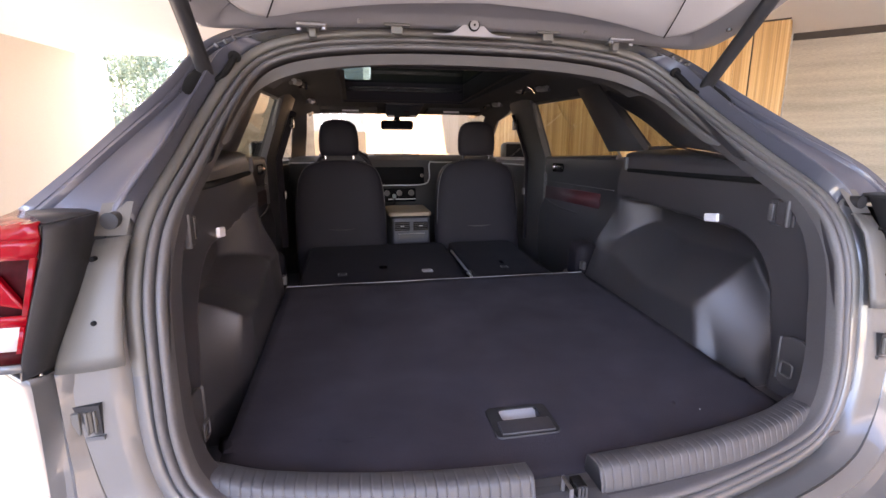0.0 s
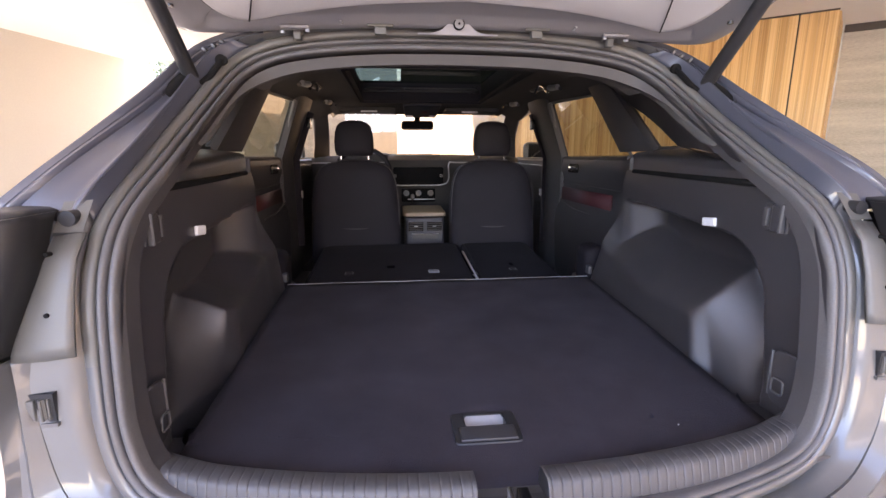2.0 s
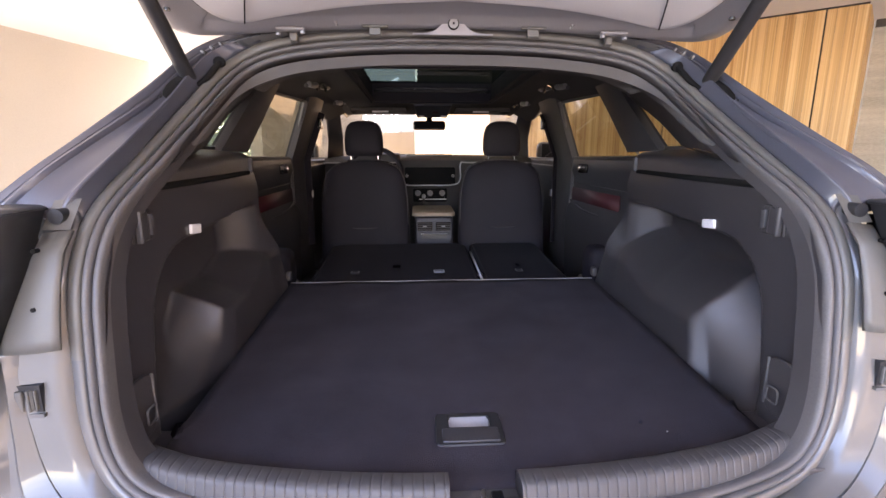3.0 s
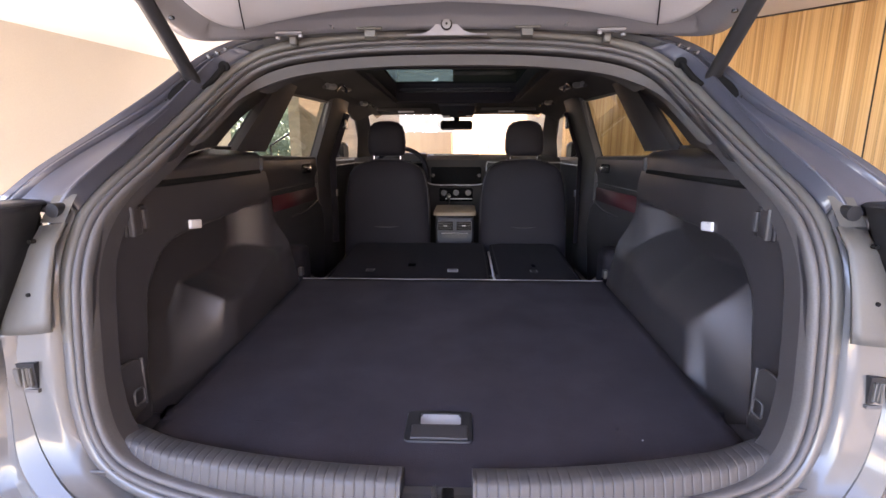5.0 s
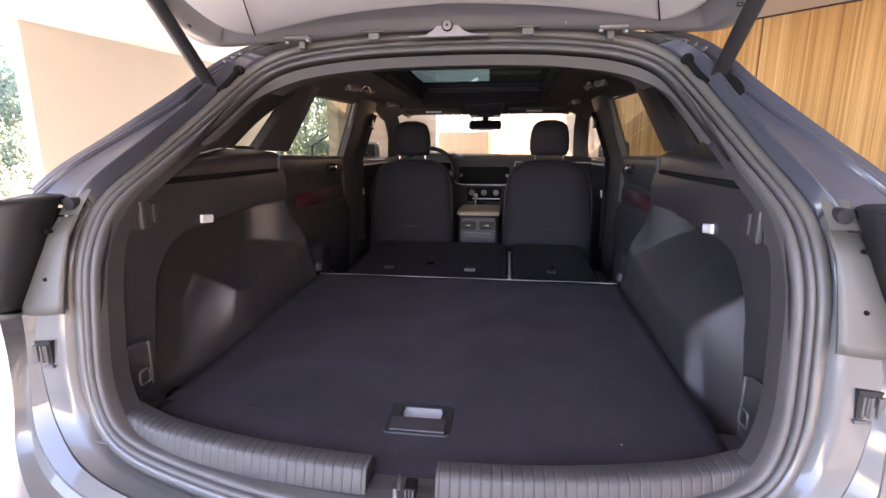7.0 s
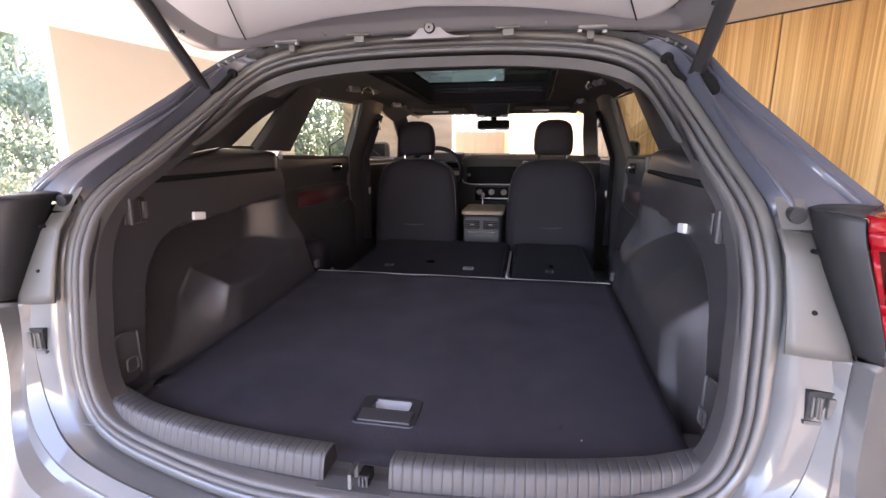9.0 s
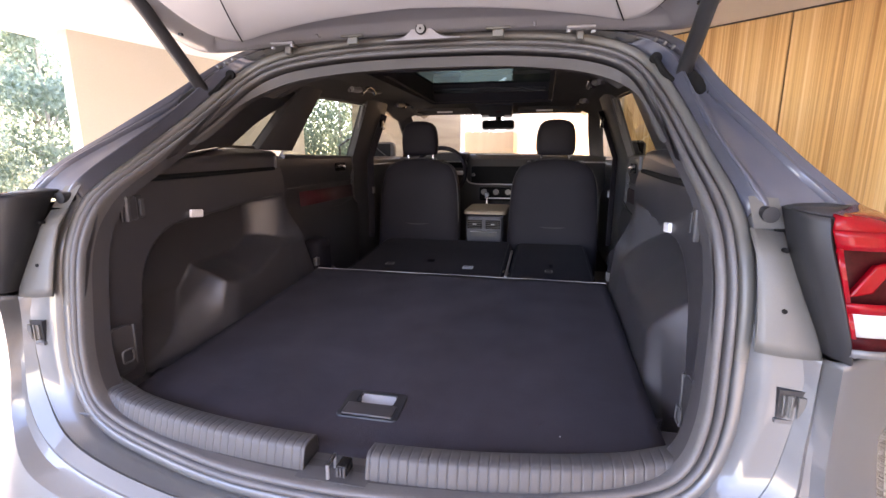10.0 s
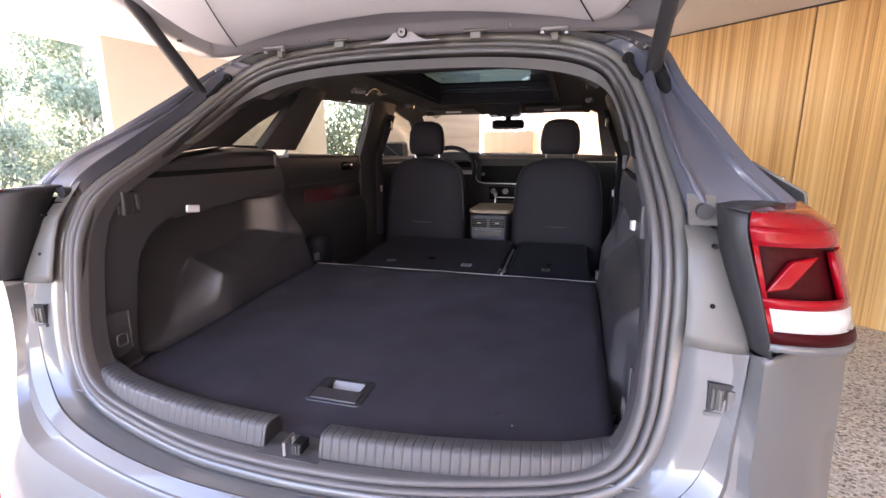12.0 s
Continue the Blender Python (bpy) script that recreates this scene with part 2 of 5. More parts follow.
def offset_loop(loop, rad, nor):
    """The loop moved outwards by rad and off the surface by nor."""
    out = []
    for i, p in enumerate(loop):
        t = (loop[(i + 1) % len(loop)] - loop[i - 1]).normalized()
        o = Vector((p.x, 0, p.z - 1.18))
        o.x *= 0.7
        o = (o - t * o.dot(t)).normalized()
        n = t.cross(o)
        if n.y > 0:
            n = -n
        out.append(p + o * rad + n * nor)
    return out


G_LOOP = full(GROOVE)
for _ in range(2):
    G_LOOP = [(G_LOOP[i - 1] + G_LOOP[i] * 2 + G_LOOP[(i + 1) % len(G_LOOP)]) / 4 for i in range(len(G_LOOP))]
seal_profile = [(-.0155, -.022), (-.0155, -.004), (-.0145, .002), (-.0115, .0055), (-.0075, .006), (-.0042, .0042), (-.0022, -.001), (-.0014, -.009), (.0014, -.009), (.0024, -.001),
                (.0046, .004), (.008, .0062), (.0118, .0058), (.0144, .002), (.0154, -.004), (.0160, -.008), (.0176, -.008)]
part("door_seal", skin([offset_loop(G_LOOP, a, b) for a, b in seal_profile], closed=True), M_RUBBER, suv, "double-lipped dark rubber door seal", smooth=60)
flange_profile = [(.0176, -.009), (.0184, -.001), (.0215, .003), (.026, .0045), (.034, .004), (.039, .001), (.042, -.006), (.043, -.014)]
fl = [offset_loop(G_LOOP, a, b) for a, b in flange_profile]
k0 = next(i for i, p in enumerate(G_LOOP) if p.z < 1.02)
k1 = next(i for i in range(len(G_LOOP) - 1, 0, -1) if G_LOOP[i].z < 1.02)
part("opening_flange", skin([c[k0:k1 + 1] for c in fl]), M_PAINT, suv, "painted flange outside the seal along the sill", smooth=60)
part("opening_flange", skin([c[k1:] + c[:k0 + 1] for c in fl]), M_PLATE, suv, "smooth grey flange outside the seal", smooth=60)

# painted frame round the seal: roof edge, pillars and sill
B1 = [lerp(b, a, smooth01(.95, 1.25, a.z)) for a, b in zip(offset_loop(G_LOOP, .041, -.012), offset_loop(G_LOOP, .037, -.001))]
B2 = full(FLANGE)
mid = [lerp(a, b, .5) + Vector((0, .004, 0)) for a, b in zip(B1, B2)]
B3 = [q + (q - p).normalized() * .006 + Vector((0, .014, 0)) for p, q in zip(B1, B2)]
low_i = [i for i in range(len(G_LOOP)) if G_LOOP[i].z < 1.215]
top_i = [i for i in range(len(G_LOOP) // 2) if G_LOOP[i].z > 1.56]
t_n = len(top_i)
top_i = list(range(len(G_LOOP) - t_n + 1, len(G_LOOP))) + top_i
for ids, m_, lab in ((low_i, M_PAINT, "grey painted lower frame of the rear opening"), (list(range(t_n - 1, low_i[0] + 1)), M_SHADED_PAINT, "body-paint upper frame of the rear opening, shade in its colour"), (list(range(low_i[-1], len(G_LOOP) - t_n + 2)), M_SHADED_PAINT, ""), (top_i, M_PAINT, "grey painted roof edge over the opening")):
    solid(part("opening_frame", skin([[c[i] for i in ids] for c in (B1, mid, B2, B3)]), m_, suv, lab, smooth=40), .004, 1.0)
# inner trim edge behind the seal
I1 = offset_loop(G_LOOP, -.0135, -.006)
I2 = [p + Vector((0, .05, 0)) for p in offset_loop(G_LOOP, -.018, -.010)]
part("opening_trim_edge", skin([I1, I2], closed=True), M_TRIM2, suv)

N_S = 8 * 6 + 1   # stations of the shoulder's half
for s in SIDES:
    a = mirrored(spline(FLANGE)[:N_S], s)
    b = mirrored(spline(SHOULDER), s)
    cs = [a]
    for t, d in ((.03, .0), (.06, .002), (.10, .007), (.16, .010), (.22, .011), (.28, .011), (.36, .010), (.5, .011), (.64, .010), (.74, .008), (.755, .007), (.765, .011), (.79, .0105), (.80, .003), (.82, .0), (.86, .001), (.875, .005), (.89, .005), (.905, .0), (.97, .0), (1, .007)):
        cs.append([lerp(p, q, t) + Vector((0, .55, -.84)) * (d + .022 * smooth01(1.26, 1.46, p.z) * math.sin(math.pi * t)) for p, q in zip(a, b)])
    pil = part("rear_pillar", skin([c[18:] for c in cs]), M_SHADED_PAINT, suv, "body-paint rear pillar, shade in its colour, with a raised shoulder line", smooth=40)
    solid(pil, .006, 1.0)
    # outer quarter panel beside the pillar
    out = [Vector((p.x + s * .03, p.y + .16 + .10 * smooth01(1.5, 1.35, p.z), p.z - .03)) for p in b]
    m1 = [lerp(p, q, .35) + Vector((0, 0, .004)) for p, q in zip(b, out)]
    solid(part("quarter_panel", skin([b[18:], m1[18:], out[18:]]), M_SHADED_PAINT, suv), .006, 1.0)
# roof skin
rf = spline(SHOULDER)[:25]
roof_edge = [Vector((-p.x, p.y, p.z)) for p in rf[:0:-1]] + rf
rows = []
for y, dz, w in ((0, 0, 1), (.12, .03, 1.0), (.6, .075, .98), (1.3, .09, .97), (1.9, .075, .96), (2.45, .015, .95)):
    rows.append([Vector((p.x * w, p.y + y, p.z + dz)) for p in roof_edge])
sun_hole = bmesh.new()
vv = [[sun_hole.verts.new(p) for p in r] for r in rows]
for i, (A, B) in enumerate(zip(vv[:-1], vv[1:])):
    for k in range(len(A) - 1):
        xm = (A[k].co.x + A[k + 1].co.x) / 2
        if i in (2, 3) and abs(xm) < .37:
            continue
        sun_hole.faces.new((A[k], A[k + 1], B[k + 1], B[k]))
solid(part("roof", sun_hole, M_PAINT, suv, "grey painted roof with a sunroof opening"), .004, -1)

# ---- panels below the lamps, catches, bump stops ----
for s in SIDES:
    # grey plastic panel with two dark holes
    cu = []
    for z, xi, xo, y in ((1.205, .656, .703, -.072), (1.17, .660, .708, -.098), (1.12, .662, .722, -.112), (1.07, .662, .741, -.124), (1.045, .661, .748, -.130), (1.026, .660, .748, -.134)):
        cu.append([Vector((s * lerp(xi, xo, t), y - .006 - .006 * math.sin(math.pi * t) , z - .006 * t)) for t in (0, .15, .4, .7, .92, 1)])
    pl = solid(part("lamp_panel", skin(cu), M_PLATE, suv, "grey plastic cover panel beside the tail lamp"), .006, 0)
    for y, z in ((-.127, 1.09), (-.107, 1.178)):
        part("screw_hole", disc((s * .695, y - .0035, z), .0036, .010, "y", 12), M_SEAM, pl)
    # bump stop
    st = part("stop_bracket", prism([(s * .664, -.045, 1.243), (s * .708, -.045, 1.24), (s * .708, -.075, 1.205), (s * .664, -.075, 1.205)], .012, (0, .6, .8)), M_PLATE, suv)
    part("rubber_stop", disc((s * .687, -.058, 1.226), .0125, .026, "y", 20), M_BEZEL, st, "round rubber bump stop")
    # catch in its recess
    rec = part("catch_recess", boxes(((s * .725, -.135, .945), (.046, .012, .046))), M_BEZEL, suv, "dark recess of the gate guide")
    bm = boxes(((s * .732, -.141, .943), (.010, .012, .034)), ((s * .718, -.141, .943), (.004, .014, .036)), ((s * .708, -.140, .944), (.003, .012, .034)))
    for dx in (-.006, .010):
        part("catch_roll", tube([(s * (.724 + dx), -.140, .928), (s * (.724 + dx), -.140, .960)], .0055, 10), M_PLATE, rec, "bent metal guide")
    rounded(part("catch", bm, M_PLATE, rec, "grey gate guide catch"), .003)
    part("catch_lip", boxes(((s * .722, -.141, .918), (.046, .008, .006))), M_PAINT, rec)

# ---- lower body: channel, rear corner and bumper ----
LOW = [(.735, -.129, 1.026), (.735, -.132, .98), (.724, -.146, .90), (.69, -.164, .80), (.605, -.20, .738), (.44, -.245, .718), (.22, -.282, .712), (0, -.292, .711)]
RIDGE = [(.749, -.138, 1.024), (.746, -.142, .97), (.735, -.158, .89), (.714, -.178, .785), (.616, -.216, .724), (.444, -.260, .705), (.222, -.297, .699), (0, -.308, .698)]
RIDGE_OUT = [(.753, -.134, 1.024), (.750, -.139, .97), (.740, -.155, .885), (.720, -.175, .780), (.621, -.214, .717), (.446, -.259, .698), (.223, -.296, .692), (0, -.307, .691)]
CHANNEL = [(.756, -.146, 1.024), (.755, -.148, .965), (.749, -.160, .875), (.735, -.179, .768), (.632, -.224, .704), (.450, -.270, .686), (.225, -.307, .681), (0, -.318, .680)]
EDGE = [(.760, -.172, 1.032), (.762, -.168, .95), (.759, -.174, .86), (.751, -.193, .76), (.648, -.252, .694), (.456, -.298, .676), (.228, -.333, .672), (0, -.343, .671)]
EDGE_OUT = [(.768, -.169, 1.034), (.770, -.164, .95), (.767, -.170, .855), (.759, -.192, .75), (.654, -.257, .686), (.458, -.304, .668), (.229, -.339, .664), (0, -.349, .663)]
BU1 = [(.85, -.105, 1.044), (.86, -.092, .95), (.86, -.098, .84), (.812, -.19, .69), (.675, -.288, .625), (.47, -.345, .608), (.235, -.38, .604), (0, -.39, .603)]
BU2 = [(.93, .0, 1.038), (.945, .01, .94), (.945, .0, .80), (.87, -.15, .62), (.735, -.278, .53), (.50, -.38, .515), (.25, -.415, .51), (0, -.425, .51)]
BU3 = [(.955, .20, 1.03), (.972, .20, .92), (.97, .10, .74), (.89, -.09, .50), (.75, -.25, .40), (.52, -.38, .37), (.26, -.415, .36), (0, -.425, .36)]


# hidden return of the bumper skin behind the frame
RETURN = [(x * .985, y + .020, z - .012) for x, y, z in LOW]


def whole(half, m=6):
    r = spline(half, m)
    return r + [Vector((-p.x, p.y, p.z)) for p in r[-2::-1]]


bump = solid(part("bumper", skin([whole(c) for c in (RETURN, LOW, RIDGE, RIDGE_OUT, CHANNEL, EDGE, EDGE_OUT, BU1, BU2, BU3)]), M_PAINT, suv, "glossy grey rear bumper and wing corners", smooth=28), .005, 1)
for c in (RIDGE, EDGE):
    part("seam_bead", tube(whole(c), .0028, 6), M_PAINT, bump)
for s in SIDES:
    rf_ = spline([(s * .83, -.195, .560), (s * .775, -.245, .535), (s * .715, -.288, .505)], 6)
    part("rear_reflector", tube(rf_, .026, 10), M_LAMPRED, bump, "red bumper reflector strip")

# ---- tail lamps ----
for s in SIDES:
    lamp = part("tail_lamp", boxes(((s * .80, -.05, 1.15), (.05, .1, .12))), M_BEZEL, suv, "red and clear wrap-round tail lamp")

    def lens(rows_, t0=0.0, t1=1.0, push=0.0, n=14):
        """A piece of the lens between heights; rows_ of z, inner x, wrap y."""
        cs = []
        for z, xi, xo in rows_:
            c = []
            for k in range(n + 1):
                t = lerp(t0, t1, k / n)
                x = xi + (xo - xi) * math.sin(t * math.pi / 2) ** .9
                y = -.186 + .20 * (1 - math.cos(t * math.pi / 2)) ** 1.15 - push
                c.append(Vector((s * x, y, z - .012 * t)))
            cs.append(c)
        return cs
    XI = lambda z: lerp(.757, .712, (z - 1.055) / .165)
    XO = lambda z: lerp(.918, .868, (z - 1.055) / .165)
    row = lambda z: (z, XI(z), XO(z))
    solid(part("red_lens", skin(lens([row(z) for z in (1.221, 1.212, 1.204, 1.196)])), M_LAMPRED, lamp, "red upper lens"), .008, 0)
    solid(part("red_lens", skin(lens([row(z) for z in (1.124, 1.118, 1.110)])), M_LAMPRED, lamp), .008, 0)
    solid(part("red_lens", skin(lens([row(z) for z in (1.198, 1.16, 1.124)], 0, .016)), M_LAMPRED, lamp), .008, 0)
    solid(part("red_lens", skin(lens([(z, XI(z) + .09 * (1.19 - z), XO(z)) for z in (1.19, 1.16, 1.124)], .44, .64)), M_LAMPRED, lamp), .008, 0)
    solid(part("red_lens", skin(lens([row(z) for z in (1.198, 1.16, 1.124)], .72, 1)), M_LAMPRED, lamp), .008, 0)
    solid(part("reflector_bowl", skin(lens([row(z) for z in (1.215, 1.19, 1.16, 1.124, 1.07)], 0, 1, -.014)), M_LAMPDARK, lamp, "dark red reflector bowl"), .002, 0)
    # slanting red light bar in the bowl
    q = [Vector((s * .742, -.186, 1.130)), Vector((s * .772, -.183, 1.136)), Vector((s * .806, -.169, 1.180)), Vector((s * .770, -.182, 1.174))]
    rounded(part("light_bar", prism(q, .012, (0, 1, 0)), M_LAMPRED, lamp), .003)
    solid(part("clear_lens", skin(lens([row(z) for z in (1.110, 1.095, 1.078)], .012, 1)), M_LAMPCLEAR, lamp, "clear ribbed reversing lens"), .008, 0)
    solid(part("red_lens", skin(lens([row(z) for z in (1.078, 1.068, 1.060)])), M_LAMPDARK, lamp), .008, 0)
    solid(part("red_lens", skin(lens([row(z) for z in (1.11, 1.09, 1.075)], 0, .014, .002)), M_LAMPRED, lamp), .008, 0)
    # top face of the lamp
    top = lens([row(1.221)])[0]
    top3 = [Vector((s * lerp(.716, .842, k / 14), lerp(-.170, .0, k / 14), 1.239)) for k in range(15)]
    top2 = [lerp(p, q, .5) + Vector((0, -.004, .007)) for p, q in zip(top, top3)]
    solid(part("lens_top", skin([top, top2, top3]), M_LAMPRED, lamp, "sun-paled red top of the lens"), .004, 0)
    low = lens([row(1.060)])[0]
    low2 = [p + Vector((0, -.003, -.012)) for p in low]
    solid(part("warm_band", skin([low, low2]), M_PAINT, lamp, "painted band under the lamp"), .006, 0)
    # dark bezel between panel and lamp
    edge_in = spline([(.703, -.070, 1.238), (.706, -.102, 1.175), (.722, -.120, 1.12), (.744, -.136, 1.055), (.749, -.142, 1.034)], 5)
    edge_out = spline([(.712, -.176, 1.236), (.714, -.184, 1.20), (.735, -.188, 1.13), (.752, -.190, 1.07), (.762, -.184, 1.034)], 5)
    bz = [mirrored(edge_in, s), mirrored([lerp(a, b, .5) + Vector((-.002, .002, 0)) for a, b in zip(edge_in, edge_out)], s), mirrored(edge_out, s)]
    solid(part("lamp_bezel", skin(bz), M_BEZEL, lamp, "dark grey plastic lamp bezel"), .004, 0)
    solid(part("bezel_top", skin([mirrored([(.703, -.062, 1.238), (.714, -.172, 1.238)], s), mirrored([(.765, -.005, 1.242), (.80, -.058, 1.241)], s)]), M_BEZEL, lamp), .003, 0)

# ---- tailgate ----
GN = Vector((0, -.15, -.99))


def gate_at(x, b, n=0.0):
    """A point of the raised gate: across, from the hinge to its tip, and off its crowned inner face."""
    rise = .10 * b + .55 * b * b if b < .4 else .128 + .45 * (b - .4)
    crown = .030 * max(-.6, 1 - (x / .60) ** 2)
    return Vector((x, .465 - b, 1.626 + rise + crown)) + GN * n


def gate_outline(inset, tip=1.12):
    """Half outline of the gate's inner face, from the hinge edge's middle to the tip's middle."""
    k = inset
    return [(0, .0 + k * .8), (.25, .004 + k * .8), (.45, .010 + k * .8), (.60, .020 + k * .8), (.672 - k, .05 + k * .75), (.690 - k, .14 + k * .3), (.70 - k, .3), (.72 - k, .55), (.71 - k, .8),
            (.62 - k * .8, 1.0 - k * .5), (.4, tip - .02 - k), (0, tip - k)]


def gate_loop(inset, n):
    h = spline([(x, b, 0) for x, b in gate_outline(inset)], 5)
    f = h + [Vector((-p.x, p.y, 0)) for p in h[-2:0:-1]]
    return [gate_at(p.x, p.y, n) for p in f]


gate = part("tailgate", skin([gate_loop(-.012, -.035), gate_loop(-.012, -.012), gate_loop(-.004, .004), gate_loop(.012, .010), gate_loop(.045, .006), gate_loop(.066, -.004), gate_loop(.085, -.006), gate_loop(.14, -.007), gate_loop(.24, -.008)], closed=True), M_GATE, suv,
            "raised grey tailgate with a pale inner trim panel", smooth=45)
bm = bmesh.new()
bm.faces.new([bm.verts.new(p) for p in gate_loop(-.012, -.04)])
part("gate_skin", bm, M_PAINT, gate, smooth=0)
# trim panel, bowed at its hinge side
h = [(0, .158), (.25, .140), (.42, .112), (.50, .095), (.545, .108), (.58, .17), (.60, .3), (.62, .55), (.60, .8), (.50, .98), (.3, 1.03), (0, 1.04)]
hs = spline([(x, b, 0) for x, b in h], 5)
hf = hs + [Vector((-p.x, p.y, 0)) for p in hs[-2:0:-1]]
sc = lambda k: [Vector((p.x * (1 - k), .55 + (p.y - .55) * (1 - k), 0)) for p in hf]
lo = [[gate_at(p.x, p.y, n) for p in sc(k)] for k, n in ((0, -.008), (.0, .012), (.006, .017), (.03, .019), (.3, .012), (.7, .004))]
gp = part("gate_trim", skin(lo, closed=True), M_GATETRIM, gate, "pale grey inner trim panel of the tailgate", smooth=50)
bm = bmesh.new()
bm.faces.new([bm.verts.new(p) for p in lo[-1]])
part("trim_middle", bm, M_GATETRIM, gate, smooth=0)
for s in SIDES:
    # joint between the middle and the side trim
    seam = [gate_at(s * (.508 - .15 * t), .098 + .4 * t, .0195) for t in [k / 12 for k in range(13)]]
    part("trim_joint", tube(seam, .0016, 6), M_SEAM, gp)
    # hinge with its plate
    hg = part("hinge", boxes(((s * .415, .462, 1.655), (.030, .05, .05))), M_PLATE, gate, "painted gate hinge")
    rounded(hg, .004)
    rounded(part("hinge_plate", boxes((gate_at(s * .415, .044, .014), (.072, .018, .008), Matrix.Rotation(radians(-8), 3, "X"))), M_GATE, hg, "pale hinge plate"), .004)
    rounded(part("hinge_arm", boxes(((s * .415, .452, 1.632), (.020, .020, .044))), M_PLATE, hg), .004)
    for dx in (-.03, .03):
        part("bolt", disc(gate_at(s * .415 + dx, .044, .024), .006, .006, "z", 6), M_GATE, hg)
    # small hook
    hk = part("stop_hook", boxes((gate_at(s * .205, .034, .012), (.066, .012, .006)), (gate_at(s * .205, .026, .020), (.030, .014, .022))), M_PLATE, gate)
    rounded(hk, .002)
    for b in (.045, .06):
        part("rivet", disc(gate_at(s * .30, b, .010), .004, .004, "z", 8), M_GATE, gate)
    for b in (.16, .30):
        part("screw", disc(gate_at(s * .655, b, .008), .007, .006, "z", 10), M_BLACK, gate)
# round plug in its mound
mound = [Vector((x - .004, .436 - .012 * h, 1.632 + .040 * h)) for x, h in [(lerp(-.105, .105, k / 24), math.exp(-(lerp(-.105, .105, k / 24) / .036) ** 2)) for k in range(25)]]
lip = [p + Vector((0, .05, .012)) for p in mound]
foot_edge = [Vector((p.x, .438, 1.629)) for p in mound]
part("plug_mound", skin([foot_edge, mound, lip]), M_GATE, gate, smooth=80)
part("plug", disc((-.004, .422, 1.652), .0115, .008, "y", 24), M_GATE, gate, "round grey plug")
part("plug_ring", disc((-.004, .4225, 1.652), .0145, .006, "y", 24, .0115), M_SEAM, gate)
part("plug_dot", disc((-.004, .4175, 1.652), .003, .003, "y", 10), M_SEAM, gate)
part("trim_edge_line", tube([gate_at(p.x * 1.003, .55 + (p.y - .55) * 1.003, .011) for p in hs[:31]][::-1] + [gate_at(-p.x * 1.003, .55 + (p.y - .55) * 1.003, .011) for p in hs[1:31]], .0014, 6), M_SEAM, gate)
# folded inner lip between seal and gate
for s in SIDES:
    foot = toward((s * .657, .388, 1.497), .012)
    head = foot + Vector((s * .05, -1.0, 1.0)) * .60
    st = part("gas_strut", tube([foot, lerp(foot, head, .72)], .0175, 16), M_BEZEL, suv, "dark gas strut holding the tailgate")
    part("strut_rod", tube([lerp(foot, head, .70), head], .010, 12), M_STEEL, st)
    e0, e1 = toward((s * .700, .325, 1.451), .016), toward((s * .663, .40, 1.512), .016)
    part("strut_bracket", tube([e0, lerp(e0, e1, .1), lerp(e0, e1, .5), e1], [.013, .018, .021, .021], 14), M_SEAM, st, "black strut bracket")
    part("strut_bolt", disc(e0 + Vector((0, -.014, .004)), .006, .010, "y", 12), M_BEZEL, st)
    # cable boot
    cb = spline([toward((s * x, y, z), .012) for x, y, z in ((.650, .37, 1.492), (.637, .385, 1.496), (.620, .395, 1.513), (.611, .415, 1.535), (.606, .441, 1.556))], 12)
    part("cable_boot", tube(cb, [.0062 + .0016 * (k % 2) for k in range(len(cb))], 10), M_SEAM, suv, "ribbed black cable boot")
    part("boot_ring", disc(cb[-1], .014, .010, "y", 18), M_SEAM, suv)
    # folded seam-sealer strips on the pillar's head
    for k in range(3):
        rounded(part("seam_strip", boxes(((s * (.60 + .018 * k), .455 - .012 * k, 1.602 - .012 * k), (.008, .026, .012), Matrix.Rotation(s * .7, 3, "Y"))), M_PAINT, suv), .003)
# ---- cargo bay ----


def floor_z(y):
    return .7825 + .0715 * y


# carpeted board, bowed along the sill
HOLE = (-.046, .040, -.010, .027)
xs = sorted([lerp(-.585, .585, k / 40) for k in range(41) if abs(lerp(-.585, .585, k / 40) + .003) > .058] + [HOLE[0], -.003, HOLE[1]])
ts = [j / 30 for j in range(31)]
cols = []
for x in xs:
    yf = -.168 + .085 * (abs(x) / .585) ** 2.2
    ys = [lerp(yf, .88, t) for t in ts]
    for edge in HOLE[2:]:
        near = min(range(31), key=lambda j: abs(lerp(-.168, .88, ts[j]) - edge))
        ys[near] = edge
    cols.append([Vector((x, y, floor_z(y) + .0008 * math.sin(17 * x + 9 * y))) for y in ys])
bm = bmesh.new()
V = [[bm.verts.new(p) for p in c] for c in cols]
for i in range(len(xs) - 1):
    for j in range(30):
        m_ = (V[i][j].co + V[i + 1][j + 1].co) / 2
        if HOLE[0] < m_.x < HOLE[1] and HOLE[2] < m_.y < HOLE[3]:
            continue
        bm.faces.new((V[i][j], V[i + 1][j], V[i + 1][j + 1], V[i][j + 1]))
board = solid(part("cargo_floor", bm, M_CARPET, suv, "dark carpeted cargo floor board"), .018, -1)
part("floor_back_lip", tube([(x, .882, floor_z(.88) - .002) for x in (-.585, -.3, 0, .3, .585)], .004, 8), M_RECESS, board, "pale edge strip of the floor board")
